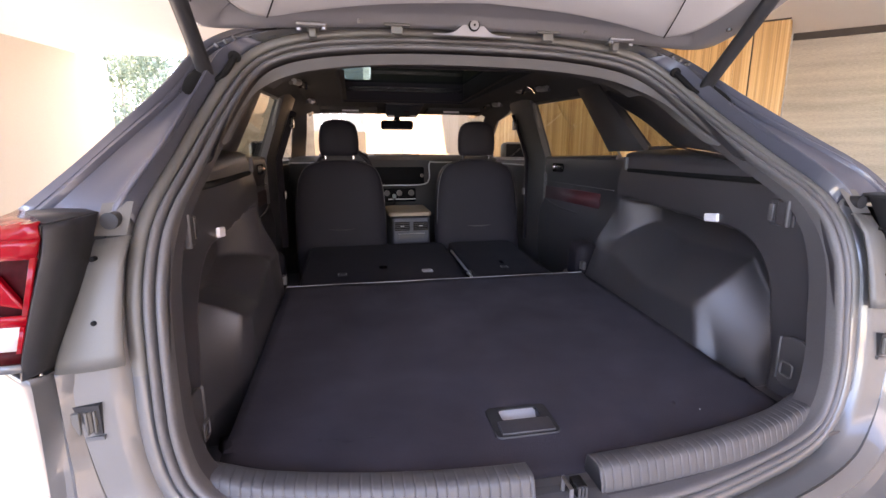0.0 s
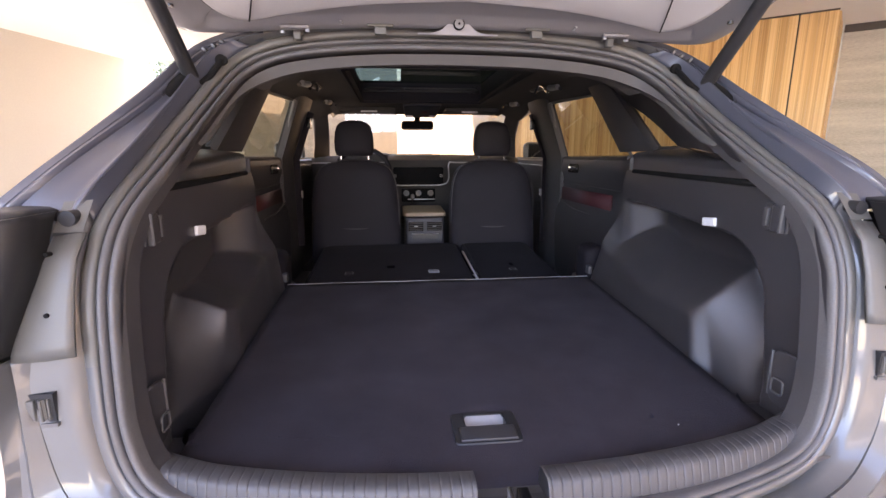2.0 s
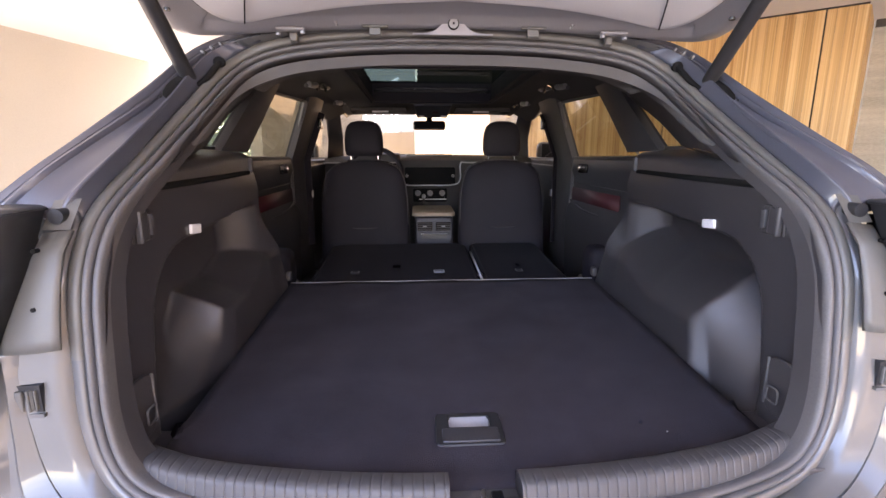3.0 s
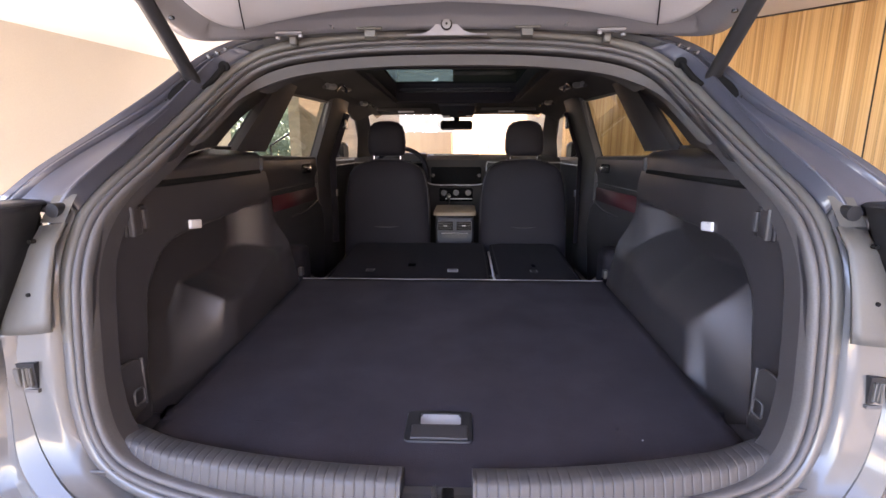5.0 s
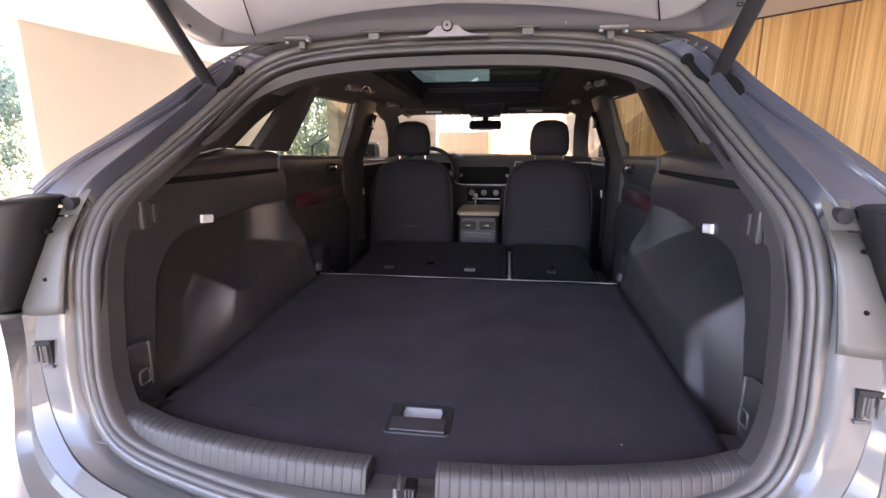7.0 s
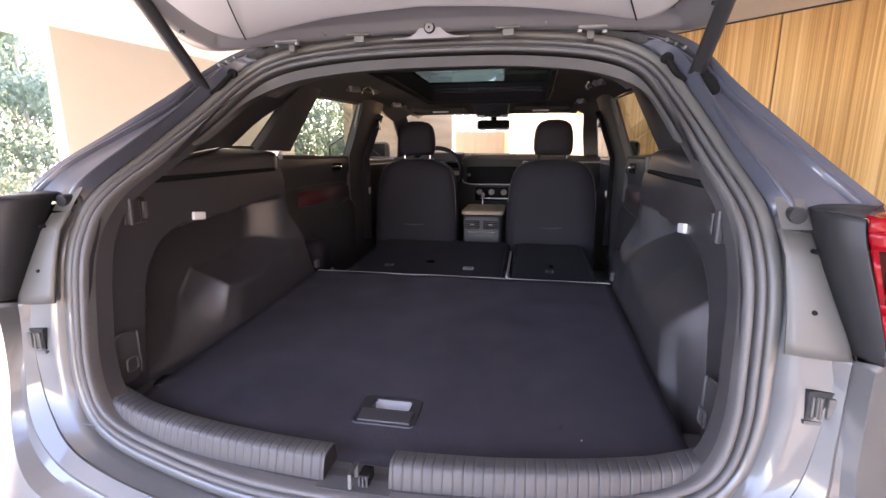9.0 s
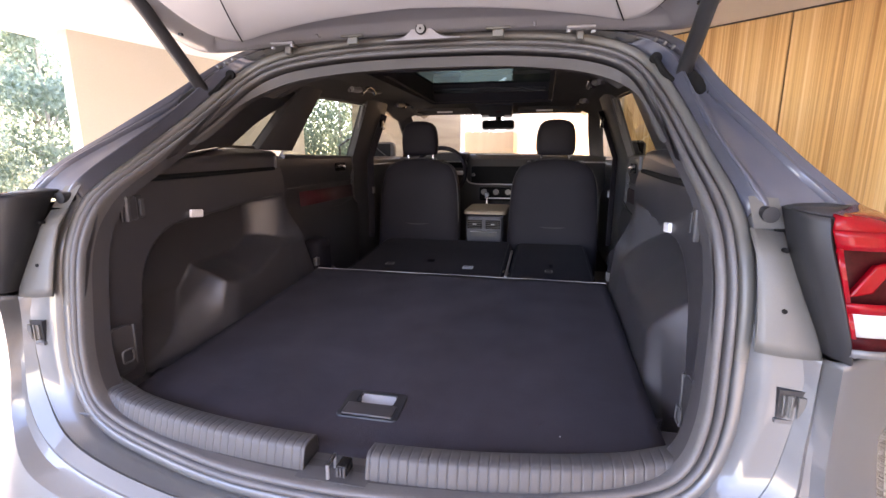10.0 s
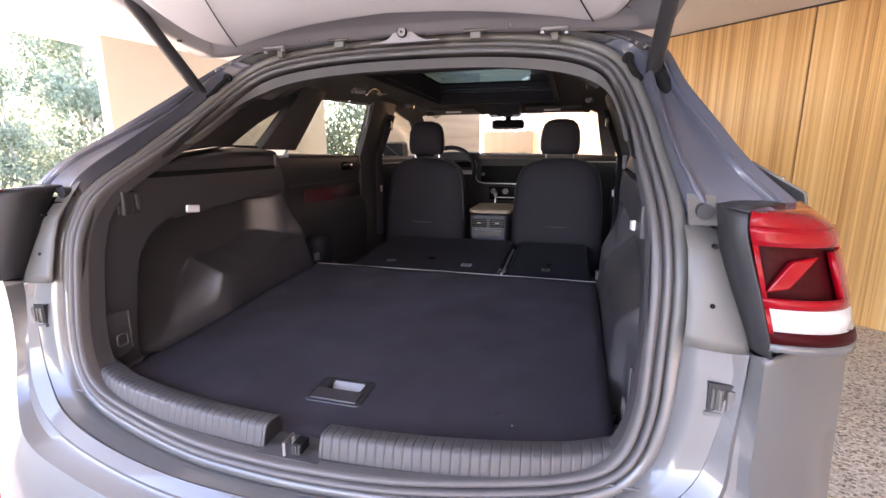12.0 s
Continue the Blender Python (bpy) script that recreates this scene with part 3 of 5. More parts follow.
# pull handle: frame, flap and bright recess
zc = lambda y: floor_z(y)
outer_f = [(-.005 + x, -.013 + y) for x, y in rrect(.136, .098, .012)]
inner_f = [((HOLE[0] + HOLE[1]) / 2 + x, (HOLE[2] + HOLE[3]) / 2 + y) for x, y in rrect(HOLE[1] - HOLE[0], HOLE[3] - HOLE[2], .006)]
ring = lambda pts, k, dz: [Vector((-.005 + (x + .005) * k, -.013 + (y + .013) * k, zc(y) + dz)) for x, y in pts]
hd = part("floor_handle", skin([ring(outer_f, 1, .0005), ring(outer_f, .97, .0035), ring(inner_f, 1, .0035), ring(inner_f, .995, -.004)], closed=True), M_BEZEL, board, "recessed pull handle of the floor board")
hw, hy = HOLE[1] - HOLE[0], HOLE[3] - HOLE[2]
bowl = [[Vector((lerp(HOLE[0], HOLE[1], .5) + (u - .5) * hw * .99, HOLE[2] + hy * v, zc(HOLE[2] + hy * v) - d)) for u in (0, .03, .5, .97, 1)] for v, d in ((0, -.002), (.02, .014), (.35, .022), (.75, .019), (.97, .006), (1, -.001))]
part("handle_recess", skin(bowl), M_RECESS, hd, "pale bowl of the handle recess", smooth=50)
for u in (HOLE[0], HOLE[1]):
    part("recess_side", boxes(((u, (HOLE[2] + HOLE[3]) / 2, zc(.008) - .010), (.002, hy, .024))), M_BLACK, hd)
rounded(part("handle_flap", boxes(((-.004, -.036, zc(-.036) + .0045), (.112, .040, .006), Matrix.Rotation(radians(4), 3, "X"))), M_TRIM, hd, "grey handle flap"), .002)

# ribbed sill trim, in two halves beside the lock
for s in SIDES:
    cs = []
    n = 320
    for k in range(n + 1):
        t = k / n
        x = lerp(.058, .600, t)
        b = (x / .585) ** 2.2
        yi, yo = -.167 + .094 * b, -.213 + .086 * b
        zt = .807 + .010 * smooth01(.48, .6, x)
        rib = (.0, .0, .0, .0003, .0017, .0003, .0, .0, .0, .0)[k % 10]
        c = [(yi + .004, zt - .030), (yi, zt - .009), (yi - .002, zt - .004), (yi - .006, zt - .002), (lerp(yi, yo, .5), zt - rib), (yo + .013, zt + .001 - rib), (yo + .006, zt - .0005 - rib), (yo + .002, zt - .004 - rib), (yo + rib, zt - .009),
             (yo - .005 + rib, zt - .024), (yo - .008 + rib, zt - .038), (yo - .008, zt - .046)]
        cs.append([Vector((s * x, y, z)) for y, z in c])
    sill = solid(part("sill_trim", skin(cs), M_SILL, suv, "grey ribbed plastic sill trim", smooth=50), .004, 0)
    e = cs[0]
    bm = bmesh.new()
    bm.faces.new([bm.verts.new(p) for p in e] + [bm.verts.new((e[-1].x, e[0].y, e[-1].z))])
    part("sill_end", bm, M_BEZEL, sill, smooth=0)
# lock between them
lk = part("lock_tray", boxes(((0, -.205, .764), (.13, .07, .012))), M_SILL, suv, "pale tray of the gate lock")
part("striker", tube([(-.004, -.235, .772), (-.004, -.235, .796), (-.004, -.205, .796), (-.004, -.205, .772)], .0036, 10), M_STEEL, lk, "steel striker loop")
rounded(part("lock_block", boxes(((.018, -.215, .784), (.020, .030, .020))), M_BLACK, lk), .003)
for k in range(3):
    part("lock_rib", boxes(((.012 + .006 * k, -.231, .784), (.003, .004, .018))), M_SILL, lk)


def seal_y(z):
    """How far back the seal stands at a height."""
    pts = [(.74, -.145), (.815, -.15), (.89, -.138), (.98, -.124), (1.11, -.10), (1.195, -.06), (1.247, 0), (1.307, .109), (1.33, .15)]
    for (a, ya), (b, yb) in zip(pts[:-1], pts[1:]):
        if z <= b:
            return lerp(ya, yb, max(0, (z - a) / (b - a)))
    return pts[-1][1]


def soft_min(a, b, r):
    return (a + b - math.sqrt((a - b) ** 2 + r * r)) / 2


def soft_max(a, b, r):
    return (a + b + math.sqrt((a - b) ** 2 + r * r)) / 2


def side_x(y, z, ye, gap, cx, top, rise, turn, slope):
    """How far out the inner side trim stands: panel, recess, wheel-arch box (its rear edge at ye) and the recess's front wall."""
    base = .620 + .012 * smooth01(.0, .7, y) + .03 * smooth01(1.20, 1.32, z) * smooth01(.3, .8, y)
    zz, yy = z - .06 * (y - .2), y - .17 * max(0, z - .85)
    dx, dz = abs(yy - .515) - (.497 - .12), abs(zz - .75) - (.388 - .12)
    sdf = math.hypot(max(dx, 0), max(dz, 0)) + min(max(dx, dz), 0) - .12
    rec = smooth01(.0, .016, -sdf)
    inner = .580 + .09 * min(.2, max(0, z - .80))
    t = max(0, z - top - .062 * smooth01(.45, .70, y)) / .15
    shelf = inner + .008 + .125 * (t * rise) ** 1.5
    edge_y = ye + .34 * (z - .80)
    crease_y = edge_y - gap
    if y > edge_y:
        rear = inner
    elif y > crease_y:
        rear = lerp(cx, inner, (y - crease_y) / (edge_y - crease_y))
    else:
        rear = cx + min(6.0, slope * math.exp(turn * max(0, z - .77))) * (crease_y - y)
    both = soft_max(shelf, rear, .008)
    both = soft_min(both, .668 + .077 * smooth01(.78, .97, z), .006)
    both = soft_min(both, .634 + .10 * smooth01(.725, .60, y), .003)
    x = lerp(base, both, rec)
    low_nose = smooth01(.70, .80, y) * (1 - smooth01(.98, 1.16, z))
    x = lerp(x, .590, low_nose)
    edge = 1 - smooth01(0, .05, y - seal_y(z))
    return x - .010 * edge


def trim_front(z):
    """Where the side trim ends towards the front, by height."""
    if z < .972:
        return lerp(.90, .79, max(0, (z - .76) / .212))
    return .735 + .055 * (1 - smooth01(.972, 1.20, z)) ** 1.4


ARCH = {1: (.228, .040, .624, .895, 1.0, 5.5, .38), -1: (.350, .058, .613, .918, 2.4, 14, .24)}
for s in SIDES:
    cs = []
    for j in range(101):
        z = lerp(.66, 1.285, j / 100)
        y0 = seal_y(z) + .004 + .05 * smooth01(1.18, 1.28, z)
        row_ = []
        for i in range(201):
            t = i / 200
            y = lerp(y0, trim_front(z), t)
            row_.append(Vector((s * side_x(y, z, *ARCH[s]), y, z + .022 * smooth01(.1, .75, y) * smooth01(1.1, 1.28, z))))
        cs.append(row_)
    tr = part("cargo_side_trim", skin(cs), M_TRIM, suv, "dark moulded cargo side trim with a wheel-arch box", smooth=180)
    # rounded front end
    fe = [cs[j][-1] for j in range(101)]
    part("trim_front_face", skin([fe, [p + Vector((s * .03, .02, 0)) for p in fe], [p + Vector((s * .16, .02, 0)) for p in fe]]), M_TRIM, tr)
    # ledge above the slit
    lr = cs[-1]
    l1 = [p + Vector((s * .004, 0, .016)) for p in lr]
    l2 = [p + Vector((s * .020, 0, .024)) for p in lr]
    l3 = [Vector((s * max(abs(p.x) + .021, lerp(.63, .79, min(1, max(0, (p.y - .14) / .42)))), p.y, p.z + .026 + .010 * smooth01(.1, .5, p.y))) for p in lr]
    part("side_ledge", skin([lr, l1, l2, l3]), M_TRIM, suv, "dark ledge under the side window", smooth=50)
    sl = [Vector((s * (side_x(y, 1.26, *ARCH[s]) - .001), y, 1.260 + .012 * (y - .067))) for y in [lerp(.075, .69, k / 24) for k in range(25)]]
    part("cover_slot", tube(sl, .0075, 8), M_SEAM, tr, "dark slot for the cargo cover")
    part("slot_end", boxes((sl[0] + Vector((s * -.001, 0, 0)), (.008, .034, .013))), M_SEAM, tr)
    rounded(part("cover_bracket", boxes(((s * .636, .700, 1.292), (.012, .018, .044))), M_SILL, tr, "grey cover bracket"), .003)
    # cargo lamp
    rounded(part("cargo_lamp", boxes(((s * .6215, .25, 1.155), (.010, .048, .022), Matrix.Rotation(radians(-6), 3, "X"))), M_WHITEPL, tr, "small white cargo lamp"), .003)
    # bag hook
    hb = part("bag_hook", boxes(((s * .6195, .040, 1.193), (.006, .062, .060))), M_TRIM2, tr, "folding bag hook")
    rounded(hb, .003)
    rounded(part("hook_flap", boxes(((s * .6135, .033, 1.193), (.012, .026, .056))), M_TRIM, hb), .004)
    rounded(part("hook_blade", boxes(((s * .6105, .018, 1.193), (.012, .010, .060))), M_SILL, hb), .003)
    rounded(part("hook_tab", boxes(((s * .6150, .064, 1.193), (.008, .013, .040))), M_SILL, hb), .002)
    # lashing eye in its cup
    cup = part("lashing_cup", prism([Vector((s * .613, -.045 + a, .868 + b)) for a, b in rrect(.070, .120, .025)], .006, (-s, 0, 0)), M_TRIM2, tr, "recessed lashing cup")
    rounded(cup, .003)
    eye = [Vector((s * (.600 - .006), -.046 + a, .856 + b)) for a, b in rrect(.028, .030, .007)]
    part("lashing_eye", tube(eye, .0024, 8, closed=True), M_SILL, cup, "steel lashing eye")
    rounded(part("cup_edge", boxes(((s * .6065, -.012, .872), (.006, .006, .10))), M_SILL, cup), .002)
    # flat corner plate beside the sill
    rounded(part("corner_plate", boxes(((s * .605, -.066, .7675), (.13, .19, .018))), M_TRIM, tr, "flat plastic corner beside the floor board"), .004)
    part("pocket_floor", boxes(((s * .665, .20, .67), (.17, .62, .01))), M_TRIM, tr)
    # release lever at the floor's far corner
    rounded(part("seat_latch", boxes(((s * .592, .885, .872), (.018, .03, .034))), M_SILL, tr, "pale seat latch"), .005)

# ---- folded rear seats ----


def slab(x0, x1, y0, y1, z0, dz, th, r):
    """A padded slab with rounded corners and a soft top."""
    cx, cy = (x0 + x1) / 2, (y0 + y1) / 2
    o = rrect(x1 - x0, y1 - y0, r, 6)
    cs = []
    for k, n in ((1, -th), (1.0, -.02), (.995, -.006), (.985, -.001), (.96, .001), (.6, .004), (.05, .005)):
        cs.append([Vector((cx + a * k, cy + b * k, z0 + dz * (cy + b * k - y0) + n)) for a, b in o])
    return skin(cs, closed=True)


SEAT_Z, SEAT_S = .752, .0715
for x0, x1, nm in ((-.585, .178, "wide"), (.200, .585, "narrow")):
    sb = part("folded_seat_back", slab(x0, x1, .905, 1.80, SEAT_Z, SEAT_S, .16, .05), M_SEATBACK, suv, "%s folded rear seat back in black carpet" % nm, smooth=50)
    rim = [Vector(((x0 + x1) / 2 + a, 1.3525 + b, SEAT_Z + SEAT_S * (1.3525 + b - .905) + .001)) for a, b in rrect(x1 - x0 - .03, .865, .045, 6)]
    part("seat_piping", tube(rim, .0035, 6, closed=True), M_LEATHER, sb)
    for xx, w, m_ in ((x0 + .19, .036, M_LEATHER), (x0 + .585, .046, M_SILL)) if nm == "wide" else (((x0 + x1) / 2 - .01, .03, M_LEATHER),):
        zz = SEAT_Z + SEAT_S * (1.27 - .905) + .005
        tg = part("anchor_frame", tube([Vector((xx + a, 1.27 + b, zz)) for a, b in rrect(w, .042, .006)], .003, 6, closed=True), M_SILVER if m_ is M_SILL else M_TRIM, sb, "tether anchor frame")
        part("anchor_bar", boxes(((xx, 1.27, zz), (w, .006, .004))), M_SILVER if m_ is M_SILL else M_TRIM, tg)
part("seat_gap_hinge", tube([(.189, .94, .745), (.189, 1.20, .775), (.189, 1.62, .80)], .006, 8), M_STEEL, suv, "bare seat hinge rod")
part("gap_bracket", boxes(((.176, 1.215, .778), (.010, .05, .014)), ((.202, 1.215, .778), (.010, .05, .014))), M_CHROME, suv)
part("under_floor", boxes(((0, 1.0, .62), (1.5, 1.9, .02))), M_TRIM, suv)
part("cabin_floor", boxes(((0, 2.6, .50), (1.7, 1.9, .02))), M_CARPET, suv)
# ---- windows, pillars and roof lining ----


def side_wall(z, s=1):
    """How far out the side windows stand at a height."""
    return s * (.785 - .36 * (max(z, 1.30) - 1.33))


def on_side(y, z, s, d=0.0):
    return Vector((side_wall(z, s) - s * d, y, z))


for s in SIDES:
    # pillar trims between the windows
    inner = spline([(.592, .135, 1.312), (.585, .25, 1.398), (.575, .36, 1.47), (.545, .468, 1.535)], 6)
    outer = spline([(.700, .540, 1.350), (.708, .70, 1.43), (.706, .86, 1.503), (.692, 1.005, 1.575)], 6)
    dm = [lerp(a, b, .4) + Vector((-.006, 0, .004)) for a, b in zip(inner, outer)]
    dp = part("pillar_trim", skin([mirrored(inner, s), mirrored(dm, s), mirrored(outer, s), mirrored([p + Vector((.06, .01, 0)) for p in outer], s)]), M_TRIM2, suv, "dark rear pillar trim", smooth=60)
    # speaker-like patch on the pillar
    solid(part("pillar_cover", skin([[on_side(.40, 1.372, s, .086), on_side(.44, 1.352, s, .066)], [on_side(.30, 1.352, s, .115), on_side(.34, 1.335, s, .10)]]), M_TRIM, dp), .004, 0)
    fill = [mirrored([(.700, .540, 1.350), (.78, .535, 1.33)], s), mirrored([(.592, .135, 1.312), (.63, .16, 1.29)], s)]
    part("pillar_foot", skin(fill), M_TRIM2, dp)

    def pillar(name, lo_a, lo_b, hi_a, hi_b, z0, z1, mat_, d=.014, label=""):
        cs_ = []
        for k in range(7):
            t = k / 6
            z = lerp(z0, z1, t)
            a, b = lerp(lo_a, hi_a, t), lerp(lo_b, hi_b, t)
            cs_.append([on_side(a, z, s, -.014), on_side(a + .004, z, s, d * .6), on_side(lerp(a, b, .2), z, s, d), on_side(lerp(a, b, .8), z, s, d), on_side(b - .004, z, s, d * .6), on_side(b, z, s, -.014)])
        return part(name, skin(cs_), mat_, suv, label, smooth=50)
    pillar("pillar_trim", .768, 1.030, .975, 1.160, 1.335, 1.60, M_TRIM2, .045, label="broad dark pillar trim between side windows")
    pb = pillar("pillar_trim", 1.755, 2.11, 1.705, 2.05, .60, 1.66, M_TRIM2, .045, "dark middle pillar trim")
    part("window_seal", tube([on_side(1.752, 1.31, s, .012), on_side(1.73, 1.45, s, .012), on_side(1.70, 1.60, s, .012)], .010, 8), M_RUBBER, pb)
    part("belt_strap", tube([on_side(1.95, 1.56, s, .06), on_side(1.93, 1.30, s, .062), on_side(1.90, .80, s, .07)], .022, 6, flat=.15), M_LEATHER, pb, "black seat belt")
    rounded(part("belt_loop", boxes((on_side(1.945, 1.50, s, .07), (.02, .05, .06))), M_BLACK, pb), .006)
    rounded(part("belt_buckle", boxes((on_side(1.90, 1.10, s, .09), (.01, .03, .04))), M_SILVER, pb), .003)
    # front pillar
    part("front_pillar", skin([mirrored(spline(c, 5), s) for c in ([(.70, 2.32, 1.625), (.725, 2.60, 1.50), (.772, 2.76, 1.30)], [(.61, 2.42, 1.615), (.655, 2.80, 1.46), (.70, 3.1, 1.31)], [(.64, 2.50, 1.64), (.68, 2.9, 1.46), (.73, 3.2, 1.30)])]), M_TRIM2, suv, smooth=50)
    # roof rail above the windows
    rail = [[on_side(y, 1.575 + .03 * smooth01(.95, 1.75, y) - .06 * smooth01(2.0, 2.6, y), s, .0) for y in YR] for YR in ([lerp(.98, 2.5, k / 16) for k in range(17)],)][0]
    r2 = [p + Vector((-s * .02, 0, .012)) for p in rail]
    r3 = [Vector((s * (.555 - .02 * smooth01(2.0, 2.6, p.y)), p.y, 1.655 - .03 * smooth01(2.0, 2.6, p.y))) for p in rail]
    part("roof_rail_trim", skin([rail, r2, r3]), M_HEADLINER, suv, smooth=50)
    ro = [[Vector((s * x, y, z - .05 * smooth01(2.0, 2.6, y))) for y in [lerp(.92, 2.55, k / 14) for k in range(15)]] for x, z in ((.50, 1.705), (.62, 1.69), (.69, 1.655), (.722, 1.605))]
    solid(part("roof_rail", skin(ro), M_PAINT, suv, "grey painted roof rail"), .004, 0)
    # grab handles: silver ends with a folded arch between them
    for yy in (1.415, 2.12):
        gh = spline([(s * .566, yy - .175, 1.612), (s * .548, yy - .12, 1.626), (s * .540, yy, 1.634), (s * .530, yy + .12, 1.646), (s * .530, yy + .175, 1.652)], 6)
        g_ = part("grab_handle", tube(gh, .009, 8), M_SILL, suv, "folded roof grab handle")
        for yo, z in ((-.14, 1.620), (.14, 1.648)):
            part("handle_foot", tube([(s * .553, yy + yo - .035, z - .002), (s * .541, yy + yo, z - .002), (s * .538, yy + yo + .035, z + .004)], .013, 8), M_SILVER, g_, "silver end of the handle")
        arch = spline([(s * .548, yy - .075, 1.622), (s * .540, yy - .045, 1.648), (s * .536, yy, 1.660), (s * .534, yy + .045, 1.652), (s * .536, yy + .075, 1.636)], 5)
        part("handle_arch", tube([p + Vector((-s * .008, 0, -.012)) for p in arch], .0075, 8), M_CHROME, g_, "silver arch of the handle")
    # door trims
    dt = part("rear_door_trim", skin([[Vector((s * x, y, z)) for y in (.92, 1.1, 1.4, 1.76)] for x, z in ((.80, 1.312), (.775, 1.30), (.768, 1.24), (.785, 1.20), (.79, 1.10), (.765, 1.04), (.75, .95), (.77, .60))]), M_TRIM, suv, "dark rear door trim", smooth=40)
    solid(part("door_insert", skin([[Vector((s * .783, y, z)) for y in (1.12, 1.40, 1.74)] for z in (1.145, 1.035)]), M_RED, dt, "dark red door insert"), .006, 0)
    part("insert_strip", tube([(s * .778, 1.0, 1.168), (s * .778, 1.74, 1.172)], .0028, 8), M_SILL, dt, "pale trim strip")
    part("door_pull", tube(spline([(s * .765, 1.30, 1.035), (s * .755, 1.5, 1.045), (s * .76, 1.70, 1.075)], 6), .0042, 8), M_SILL, dt)
    part("door_handle", tube([(s * .762, 1.50, 1.252), (s * .755, 1.53, 1.256), (s * .755, 1.58, 1.254), (s * .762, 1.60, 1.250)], .008, 8), M_CHROME, dt, "chrome inner door handle")
    solid(part("handle_cup", prism([Vector((s * .769, 1.55 + a, 1.253 + b)) for a, b in rrect(.14, .045, .02)], .004, (-s, 0, 0)), M_BLACK, dt), .001, 0)
    part("rear_wheel_cover", slab(.60, .79, .90, 1.12, .80, .0, .2, .05) if s > 0 else slab(-.79, -.60, .90, 1.12, .80, .0, .2, .05), M_TRIM, suv)
    rounded(part("seat_bolster", boxes(((s * .66, 1.02, .86), (.10, .14, .18))), M_LEATHER, suv, "black rear seat side bolster"), .04, 4)
    ft = part("front_door_trim", skin([[Vector((s * x, y, z)) for y in (2.0, 2.4, 3.0)] for x, z in ((.80, 1.30), (.775, 1.285), (.775, 1.20), (.79, 1.12), (.76, 1.0), (.78, .60))]), M_TRIM, suv, "dark front door trim")
    part("insert_strip", tube([(s * .772, 2.02, 1.255), (s * .772, 3.0, 1.262)], .004, 8), M_SILVER, ft)
    part("door_frame", tube([on_side(2.02, 1.30, s, .0), on_side(1.99, 1.58, s, .0)], .014, 8), M_RUBBER, ft)
    # panes
    for nm, q in (("quarter_window", [(.545, 1.348), (.784, 1.346), (1.009, 1.565)]), ("door_window", [(.99, 1.312), (1.76, 1.305), (1.712, 1.60), (1.095, 1.575)]), ("front_window", [(2.02, 1.30), (3.05, 1.30), (2.35, 1.60), (1.97, 1.60)])):
        bm = bmesh.new()
        bm.faces.new([bm.verts.new(on_side(y, z, s, -.004)) for y, z in q])
        w = part(nm, bm, M_TINT if nm != "front_window" else M_GLASS, suv, "tinted side window" if nm != "front_window" else "clear front side window", smooth=0)
        w.visible_shadow = False
        part("window_frame", tube([on_side(y, z, s, -.002) for y, z in q], .007, 6, closed=True), M_RUBBER, w)
    # window sill strip under the door glass
    part("window_belt", tube([on_side(.99, 1.308, s, .01), on_side(1.76, 1.300, s, .01)], .012, 8), M_TRIM2, suv)
    # outside mirror
    mi = part("door_mirror", boxes(((s * .95, 2.78, 1.350), (.22, .10, .14))), M_PAINT, suv, "grey door mirror")
    rounded(mi, .04, 4)
    rounded(part("mirror_pane", boxes(((s * .95, 2.727, 1.350), (.17, .006, .11))), M_SCREEN, mi), .002)
    part("mirror_arm", tube([(s * .84, 2.82, 1.27), (s * .90, 2.80, 1.31)], .025, 8), M_BLACK, mi)

# rear header: pale band under the seal, then the dark lining
half = spline(GROOVE)[:25]
arch = [Vector((-p.x, p.y, p.z)) for p in half[:0:-1]] + half
o0, o1 = offset_loop(G_LOOP, -.024, -.010), offset_loop(G_LOOP, -.050, -.020)
sel = [i for i in range(len(G_LOOP) // 2, len(G_LOOP)) if G_LOOP[i].z > 1.36] + [i for i in range(len(G_LOOP) // 2) if G_LOOP[i].z > 1.36]
b0, b1 = [o0[i] for i in sel], [lerp(o0[i], o1[i], .25 + .75 * smooth01(1.46, 1.58, G_LOOP[i].z)) for i in sel]
b2 = [p + Vector((0, .05, .010)) for p in b1]
a2 = [Vector((p.x * .955, p.y + .10, p.z - .040)) for p in arch]
part("rear_header_trim", skin([b0, [lerp(p, q, .8) for p, q in zip(b0, b1)], b1, b2]), M_HEADER, suv, "grey roof header trim over the cargo bay", smooth=60)


def resample(pts, n):
    out = []
    for k in range(n + 1):
        u = k / n * (len(pts) - 1)
        i = min(int(u), len(pts) - 2)
        out.append(lerp(pts[i], pts[i + 1], u - i))
    return out


b2_top = [q for q, i in zip(b2, sel) if G_LOOP[i].z > 1.515]
part("header_return", skin([resample(b2_top, 48), resample(a2, 48)]), M_HEADLINER, suv, smooth=60)
a3 = [Vector((p.x * .97, p.y + .18, p.z - .022)) for p in arch]
rows = [a2, a3]
for y, z, k in ((.95, .022, 1.0), (1.16, .035, 1.01), (1.20, .036, 1.01), (2.10, .022, 1.01), (2.15, .015, 1.0), (2.45, -.020, .99)):
    rows.append([Vector((p.x * k * 1.03, y + .02 * (1 - (p.x / .6) ** 2) + (0.12 * (1 - (p.x / .6) ** 2) if y > 2.4 else 0), lerp(1.628, p.z, .2) + z)) for p in arch])
bm = bmesh.new()
vv = [[bm.verts.new(p) for p in r] for r in rows]
